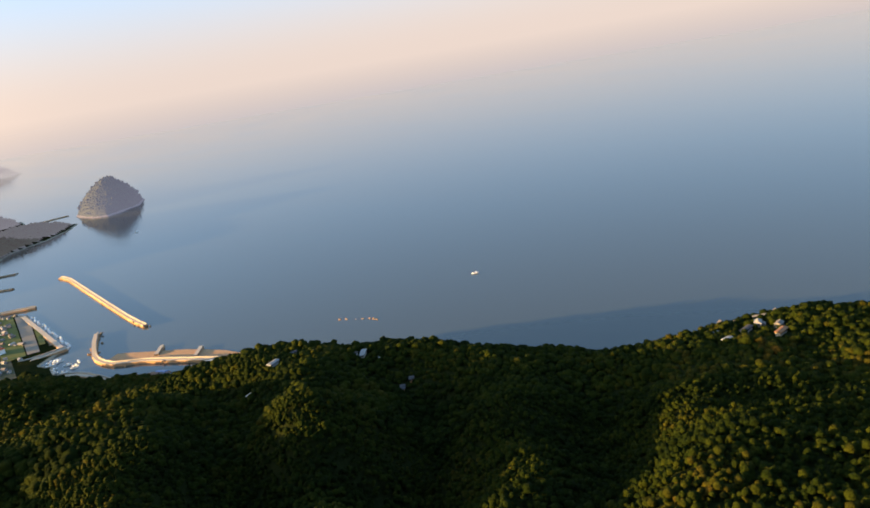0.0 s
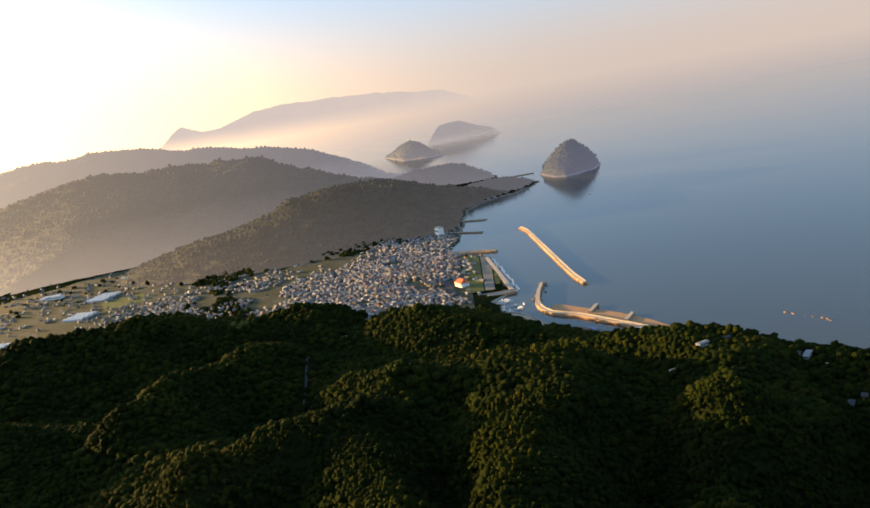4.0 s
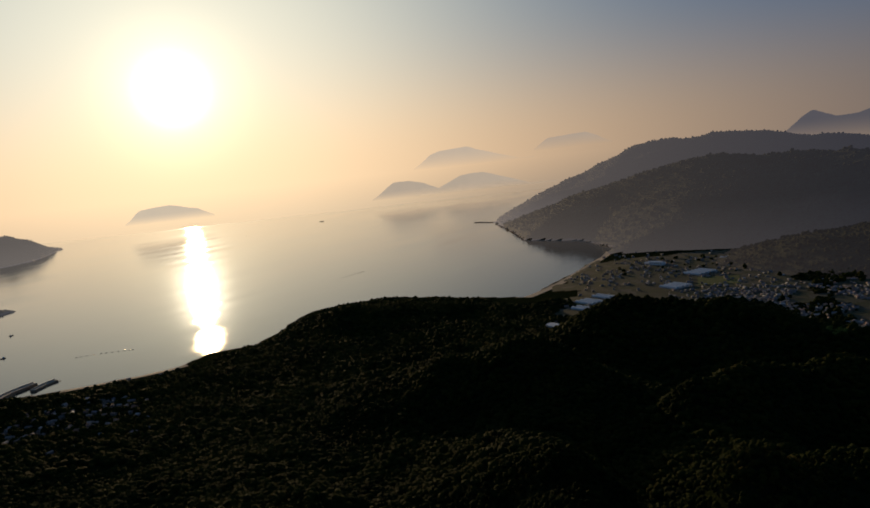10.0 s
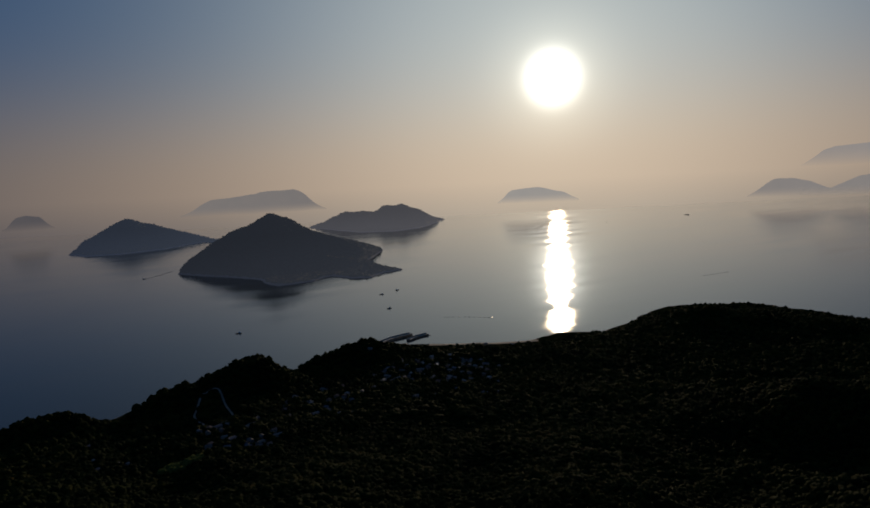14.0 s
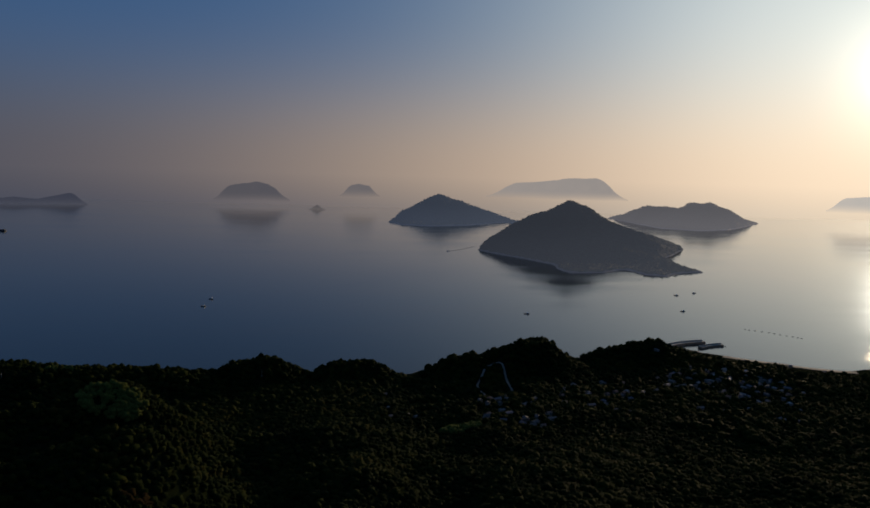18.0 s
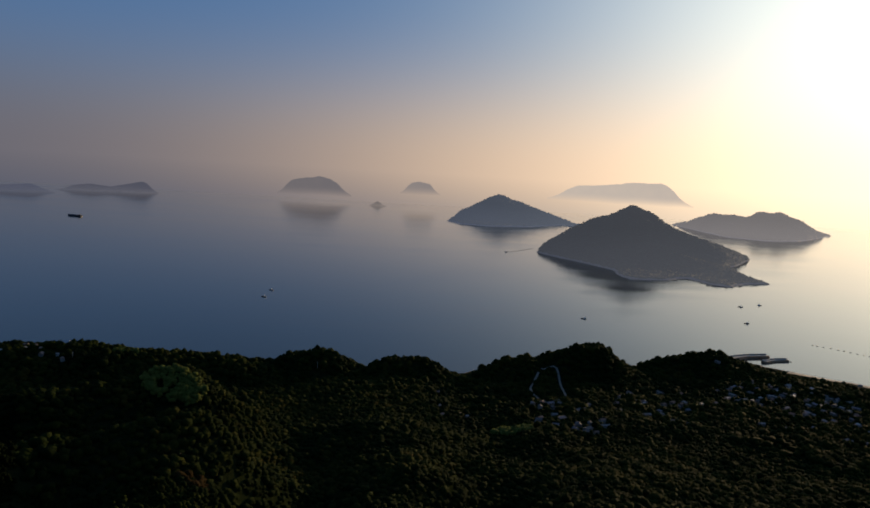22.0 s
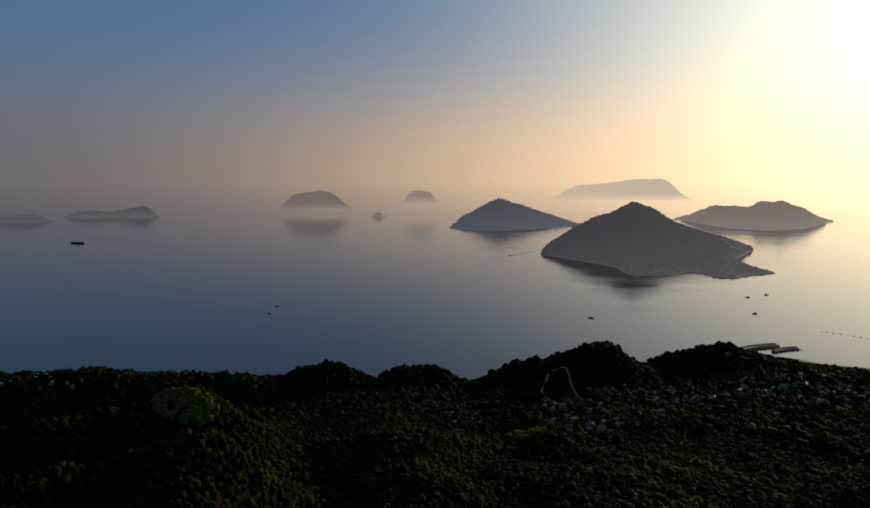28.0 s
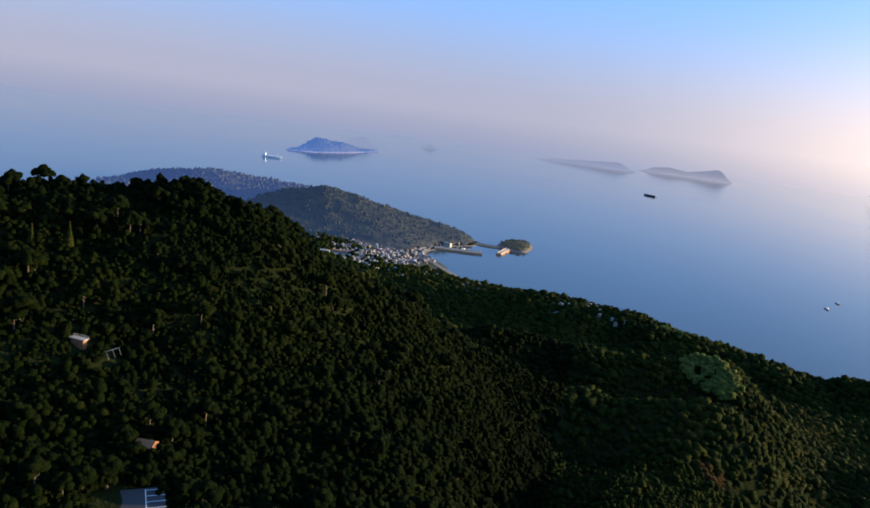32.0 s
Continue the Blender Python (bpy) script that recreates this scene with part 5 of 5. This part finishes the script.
def radio_mast(az, d, high):
    x, y, z = spot(az, d)
    root = thing("radio_mast", "thin grey lattice radio mast on the wooded hill", "mast")
    for sx, sy in ((-1, -1), (1, -1), (1, 1), (-1, 1)):
        leg = faces_bm([(sx * 1.0 + a, sy * 1.0 + b, -2) for a, b in ((0, 0), (0.25, 0), (0, 0.25))] + [(sx * 0.3 + a, sy * 0.3 + b, high) for a, b in ((0, 0), (0.2, 0), (0, 0.2))],
                       [(0, 1, 2), (3, 4, 5), (0, 1, 4, 3), (1, 2, 5, 4), (2, 0, 3, 5)])
        part("leg", leg, M_METAL, root)
    for i in range(7):
        f = (i + 0.5) / 7
        wdt = 2 * (1.0 - 0.7 * f)
        part("brace", box_bm(wdt + 0.3, wdt + 0.3, 0.18, high * f), M_METAL, root)
    part("aerial", box_bm(0.2, 0.2, 4, high), M_WHITE, root)
    root.matrix_world = pose(x, y, z, 0, 0, 20)


radio_mast(-52.01, 1029, 24)
radio_mast(76.29, 1016, 9)


def utility_pole(az, slope, high, label):
    x, y, z = on_slope(az, slope)
    root = thing("utility_pole", label, "pole", "poles among the trees")
    bm = bmesh.new()
    bmesh.ops.create_cone(bm, cap_ends=True, segments=8, radius1=0.22, radius2=0.14, depth=high + 1, matrix=Matrix.Translation((0, 0, high / 2 - 0.5)))
    part("post", bm, M_PLASTER, root)
    for k in (0.4, 1.2):
        part("crossarm", box_bm(1.8, 0.12, 0.12, high - k), M_METAL, root)
    root.matrix_world = pose(x, y, z, 0, 0, az)


utility_pole(-6.3, -15.9, 9, "pale concrete utility pole on the wooded knoll")
utility_pole(-24.2, -14.6, 7, "pale concrete utility pole beside the hillside houses")


# ---- trees ----
def leaf_material(name, tones, scale):
    """Foliage: every crown its own green, mottled by leaf clumps with shade between them painted in as darker noise."""
    m, n = material(name)
    geo = n.add("ShaderNodeNewGeometry")
    pos = geo.outputs["Position"]
    own = geo.outputs["Random Per Island"]
    region = n.noise(0.016, 4.0, 0.65, pos)
    pick = n.math("ADD", n.math("MULTIPLY", own, 0.38), n.math("MULTIPLY", n.math("SUBTRACT", region, 0.30), 1.35))
    c = n.ramp(pick, *tones)
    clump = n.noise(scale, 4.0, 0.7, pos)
    # shade between clumps put into the colour, down to a quarter
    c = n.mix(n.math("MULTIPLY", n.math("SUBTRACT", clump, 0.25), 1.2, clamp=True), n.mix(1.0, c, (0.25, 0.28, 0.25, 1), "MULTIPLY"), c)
    finish(n, n.add("ShaderNodeBsdfPrincipled", Base_Color=c, Roughness=0.9, Specular_IOR_Level=0.02,
                    Normal=bumped(n, n.noise(scale * 1.7, 3.0, 0.7, pos), 1.0, 0.8)))
    return m


TONES = [(0.0, (0.007, 0.013, 0.003)), (0.35, (0.016, 0.027, 0.005)), (0.60, (0.036, 0.046, 0.007)), (0.80, (0.066, 0.055, 0.010)), (1.0, (0.105, 0.055, 0.012))]
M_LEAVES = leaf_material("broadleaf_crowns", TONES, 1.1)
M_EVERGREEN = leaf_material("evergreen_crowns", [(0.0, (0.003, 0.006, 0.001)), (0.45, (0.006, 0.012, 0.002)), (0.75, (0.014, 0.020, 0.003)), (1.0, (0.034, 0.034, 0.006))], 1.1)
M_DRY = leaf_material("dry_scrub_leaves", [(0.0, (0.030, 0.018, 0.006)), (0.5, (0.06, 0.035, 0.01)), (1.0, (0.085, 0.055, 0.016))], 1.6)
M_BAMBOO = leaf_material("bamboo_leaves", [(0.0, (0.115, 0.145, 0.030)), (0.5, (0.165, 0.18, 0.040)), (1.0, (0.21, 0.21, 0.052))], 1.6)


def crown_shapes(level, count, seed):
    """Lumpy domes: a sphere pushed in and out, open underneath."""
    shapes = []
    rs = np.random.RandomState(seed)
    for _ in range(count):
        bm = bmesh.new()
        bmesh.ops.create_icosphere(bm, subdivisions=level, radius=1.0)
        low = [v for v in bm.verts if v.co.z < -0.55]
        bmesh.ops.delete(bm, geom=low, context="VERTS")
        bmesh.ops.triangulate(bm, faces=bm.faces)
        off = Vector(rs.rand(3) * 50)
        for v in bm.verts:
            k = 1 + 0.55 * noise.noise(v.co * 1.5 + off) + 0.25 * noise.noise(v.co * 3.7 + off)
            v.co = v.co * k
            v.co.z *= 0.85
        bm.verts.index_update()
        shapes.append((np.array([v.co for v in bm.verts]), np.array([[v.index for v in fc.verts] for fc in bm.faces])))
        bm.free()
    return shapes


def cluster_shapes(lumps, count, seed):
    """Crowns built of several leafy lumps, with gaps between them."""
    rs = random.Random(seed)
    single = crown_shapes(1, 6, seed)
    out = []
    for _ in range(count):
        cos, tris, base = [], [], 0
        for i in range(lumps):
            a, u = 6.283 * (i + rs.uniform(0, 0.7)) / lumps, 0.0 if i == 0 else rs.uniform(0.4, 0.75)
            v, f = single[rs.randrange(6)]
            turn = rs.uniform(0, 6.283)
            rot = np.array([[math.cos(turn), -math.sin(turn), 0], [math.sin(turn), math.cos(turn), 0], [0, 0, 1]])
            cos.append(v @ rot.T * rs.uniform(0.42, 0.66) + np.array((math.cos(a) * u, math.sin(a) * u, 0.62 - 0.75 * u + rs.uniform(-0.15, 0.15))))
            tris.append(f + base)
            base += len(v)
        out.append((np.concatenate(cos), np.concatenate(tris)))
    return out


def canopy(name, xyz, radius, shapes, mat, label, seed, category="forest"):
    """Many crowns joined into one wood."""
    rs = np.random.RandomState(seed)
    which = rs.randint(0, len(shapes), len(xyz))
    cos, tris, base = [], [], 0
    for k, (v, f) in enumerate(shapes):
        sel = np.nonzero(which == k)[0]
        if not len(sel):
            continue
        a = rs.rand(len(sel)) * 6.283
        r = radius[sel] * (0.7 + 0.85 * rs.rand(len(sel)) ** 2.0)
        tall = r * rs.uniform(0.8, 1.25, len(sel))
        ca, sa = np.cos(a), np.sin(a)
        px = (v[None, :, 0] * ca[:, None] - v[None, :, 1] * sa[:, None]) * r[:, None] + xyz[sel, 0:1]
        py = (v[None, :, 0] * sa[:, None] + v[None, :, 1] * ca[:, None]) * r[:, None] + xyz[sel, 1:2]
        pz = v[None, :, 2] * tall[:, None] + xyz[sel, 2:3] + (tall * rs.uniform(0.2, 0.75, len(sel)))[:, None]
        cos.append(np.stack([px, py, pz], -1).reshape(-1, 3))
        tris.append((f[None] + (np.arange(len(sel)) * len(v))[:, None, None] + base).reshape(-1, 3))
        base += len(sel) * len(v)
    me = quick_mesh(name, np.concatenate(cos), np.concatenate(tris), mat)
    return tagged(new(name, me), label, category, kind="stuff")


def wooded(x, y, z):
    """Where trees grow: on the hills, off the fields, roads and house plots."""
    bearing_deg = np.degrees(np.arctan2(x, y)) + 3 * rough_ground(x, y, 60, 3, 91)
    ok = z > np.where(bearing_deg < 112, 2.6 + 2.4 * np.clip((bearing_deg - 60) / 7, 0, 1), 2.6)
    cell = 24.0
    table = {}
    for cx, cy, r in CLEAR:
        for i in range(int((cx - r) // cell), int((cx + r) // cell) + 1):
            for j in range(int((cy - r) // cell), int((cy + r) // cell) + 1):
                table.setdefault((i, j), []).append((cx, cy, r * r))
    ci, cj = (x // cell).astype(int), (y // cell).astype(int)
    for n in np.nonzero(ok)[0]:
        for cx, cy, rr2 in table.get((ci[n], cj[n]), ()):
            if (x[n] - cx) ** 2 + (y[n] - cy) ** 2 < rr2:
                ok[n] = False
                break
    return ok


def scatter(d0, d1, crown, az0, az1, seed, spacing=1.2):
    """Loose rings of tree places round the lookout; crown gives the radius at a distance."""
    rs = np.random.RandomState(seed)
    out = []
    d = d0
    while d < d1:
        r = crown(d)
        n = int(radians(az1 - az0) * d / (r * spacing))
        az = np.radians(az0) + (np.arange(n) + rs.rand() + rs.rand(n) * 0.9) / n * radians(az1 - az0)
        dd = d + rs.uniform(-0.8, 0.8, n) * r * spacing
        out.append(np.stack([dd * np.sin(az), dd * np.cos(az), np.full(n, r)], 1))
        d += r * spacing
    p = np.concatenate(out)
    z = land_height(p[:, 0], p[:, 1])
    return p, z


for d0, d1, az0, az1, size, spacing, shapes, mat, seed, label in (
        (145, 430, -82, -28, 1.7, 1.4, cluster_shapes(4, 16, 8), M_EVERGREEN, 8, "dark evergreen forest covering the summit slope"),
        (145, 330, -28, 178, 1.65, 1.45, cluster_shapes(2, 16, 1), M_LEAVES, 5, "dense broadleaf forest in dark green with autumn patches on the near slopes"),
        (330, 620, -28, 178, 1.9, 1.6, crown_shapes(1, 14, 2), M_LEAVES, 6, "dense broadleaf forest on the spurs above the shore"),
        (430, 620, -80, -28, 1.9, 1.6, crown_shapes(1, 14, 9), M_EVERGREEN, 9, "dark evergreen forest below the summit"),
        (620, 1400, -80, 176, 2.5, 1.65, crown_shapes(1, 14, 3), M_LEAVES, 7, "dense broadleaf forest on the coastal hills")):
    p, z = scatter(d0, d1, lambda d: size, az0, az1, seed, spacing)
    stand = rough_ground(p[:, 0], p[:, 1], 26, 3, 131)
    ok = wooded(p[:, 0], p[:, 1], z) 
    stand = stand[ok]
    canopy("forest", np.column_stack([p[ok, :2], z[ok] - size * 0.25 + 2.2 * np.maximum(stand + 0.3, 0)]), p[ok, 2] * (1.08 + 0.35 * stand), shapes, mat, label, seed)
for k, (xs, ys, zs, step, wood, label) in enumerate(ISLE_WOODS):
    rs = np.random.RandomState(70 + k)
    every = max(1, int(round(7.0 / step)))
    gx2, gy2, gz2 = (v[::every, ::every].ravel() for v in (xs, ys, zs))
    on = gz2 > 4.0
    jit = rs.uniform(-3.5, 3.5, (on.sum(), 2))
    pts = np.column_stack([gx2[on] + jit[:, 0], gy2[on] + jit[:, 1], gz2[on] - 1.9])
    size = np.full(len(pts), min(3.2, max(2.1, step * 0.36)))
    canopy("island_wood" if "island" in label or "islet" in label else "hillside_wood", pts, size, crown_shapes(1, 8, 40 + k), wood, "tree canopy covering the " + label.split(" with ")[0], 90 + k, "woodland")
for az, el, spread, n, high, mat, label, kind_name, seed in (
        (-17.2, -17.1, 21, 420, 3.4, M_BAMBOO, "bright yellow-green bamboo grove standing in the forest", "bamboo_grove", 1),
        (9.8, -19.9, 17, 220, 1.6, M_BAMBOO, "bright yellow-green bamboo grove standing in the forest", "bamboo_grove", 2),
        (-20.6, -14.4, 12, 110, 2.0, M_BAMBOO, "pale green bamboo clump near the hillside houses", "bamboo_grove", 3),
        (87.6, -14.5, 14, 60, 2.0, M_BAMBOO, "pale bamboo clump below the town hill", "bamboo_grove", 4),
        (-15.5, -24.2, 8, 90, 0.6, M_DRY, "dry ochre scrub in a gap of the wood", "dry_scrub", 5)):
    rs = np.random.RandomState(seed)
    c = np.array(on_slope(az, el)[:2])
    q = c + rs.uniform(-1, 1, (n, 2)) * spread * np.array([1.0, 0.6])
    q = q[np.hypot((q[:, 0] - c[0]) / spread, (q[:, 1] - c[1]) / (spread * 0.6)) < 1]
    canopy(kind_name, np.column_stack([q, land_height(q[:, 0], q[:, 1]) + high]), np.full(len(q), 1.7), crown_shapes(2, 5, 7), mat, label, seed, "bamboo" if mat is M_BAMBOO else "scrub")


def tree_model(seed, high, broad):
    rs = random.Random(seed)
    root = thing("tree", "dark green broadleaf tree on the near slope", "tree", "trees on the near slope")
    bm = bmesh.new()
    bmesh.ops.create_cone(bm, cap_ends=True, segments=7, radius1=0.3, radius2=0.12, depth=high * 0.7, matrix=Matrix.Translation((0, 0, high * 0.3)))
    for i in range(4):
        a = i * 1.57 + rs.uniform(-0.4, 0.4)
        m = Matrix.Translation((0, 0, high * (0.4 + 0.05 * i))) @ Matrix.Rotation(a, 4, "Z") @ Matrix.Rotation(0.9, 4, "Y") @ Matrix.Translation((0, 0, broad * 0.35))
        bmesh.ops.create_cone(bm, cap_ends=True, segments=5, radius1=0.11, radius2=0.04, depth=broad * 0.7, matrix=m)
    part("trunk", bm, M_BARK, root)
    shapes = crown_shapes(2, 3, seed)
    cos, tris, base = [], [], 0
    for i in range(16):
        a, u = rs.uniform(0, 6.28), math.sqrt(rs.random())
        c = np.array((math.cos(a) * u * broad * 0.75, math.sin(a) * u * broad * 0.75, high * (0.62 + 0.34 * (1 - u * u) * rs.uniform(0.6, 1.0))))
        v, f = shapes[i % 3]
        cos.append(v * broad * rs.uniform(0.3, 0.48) + c)
        tris.append(f + base)
        base += len(v)
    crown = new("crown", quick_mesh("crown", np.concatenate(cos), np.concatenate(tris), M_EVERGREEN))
    crown.parent = root
    return root


models = [tree_model(31, 7.5, 3.2), tree_model(32, 9.0, 3.6), tree_model(33, 6.5, 2.8), tree_model(34, 8.0, 3.0)]
rnd = random.Random(5)
placed = 0
while placed < 170:
    az, d = rnd.uniform(-76, -35), rnd.uniform(150, 420)
    x, y, z = spot(az, d)
    if any((x - cx) ** 2 + (y - cy) ** 2 < r * r for cx, cy, r in CLEAR):
        continue
    s = rnd.uniform(0.8, 1.15)
    ob = copy_thing(rnd.choice(models), pose(x, y, z - 0.3, 0, 0, rnd.uniform(0, 360)) @ Matrix.Diagonal((s, s, s, 1)))
    placed += 1
for ob in models:
    for o in (*ob.children_recursive, ob):
        bpy.data.objects.remove(o)


def conifer(az, d, high):
    x, y, z = spot(az, d)
    root = thing("conifer", "dark pointed conifer standing above the summit wood", "tree")
    bm = bmesh.new()
    bmesh.ops.create_cone(bm, cap_ends=True, segments=7, radius1=0.25, radius2=0.05, depth=high, matrix=Matrix.Translation((0, 0, high / 2 - 0.5)))
    part("trunk", bm, M_BARK, root)
    bm = bmesh.new()
    for i in range(9):
        f = i / 9
        bmesh.ops.create_cone(bm, cap_ends=True, segments=9, radius1=(1 - f) * high * 0.17 + 0.2, radius2=0.05, depth=high * 0.2,
                              matrix=Matrix.Translation((0.1 * math.sin(i * 2), 0.1 * math.cos(i * 3), high * (0.22 + 0.75 * f))) @ Matrix.Rotation(i * 0.7, 4, "Z"))
    for v in bm.verts:
        v.co += Vector((noise.noise(v.co * 2), noise.noise(v.co * 2 + Vector((9, 0, 0))), 0)) * 0.25
    part("crown", bm, M_LEAVES, root)
    root.matrix_world = pose(x, y, z)


conifer(-67.42, 265, 11)
conifer(-69.83, 267, 8)
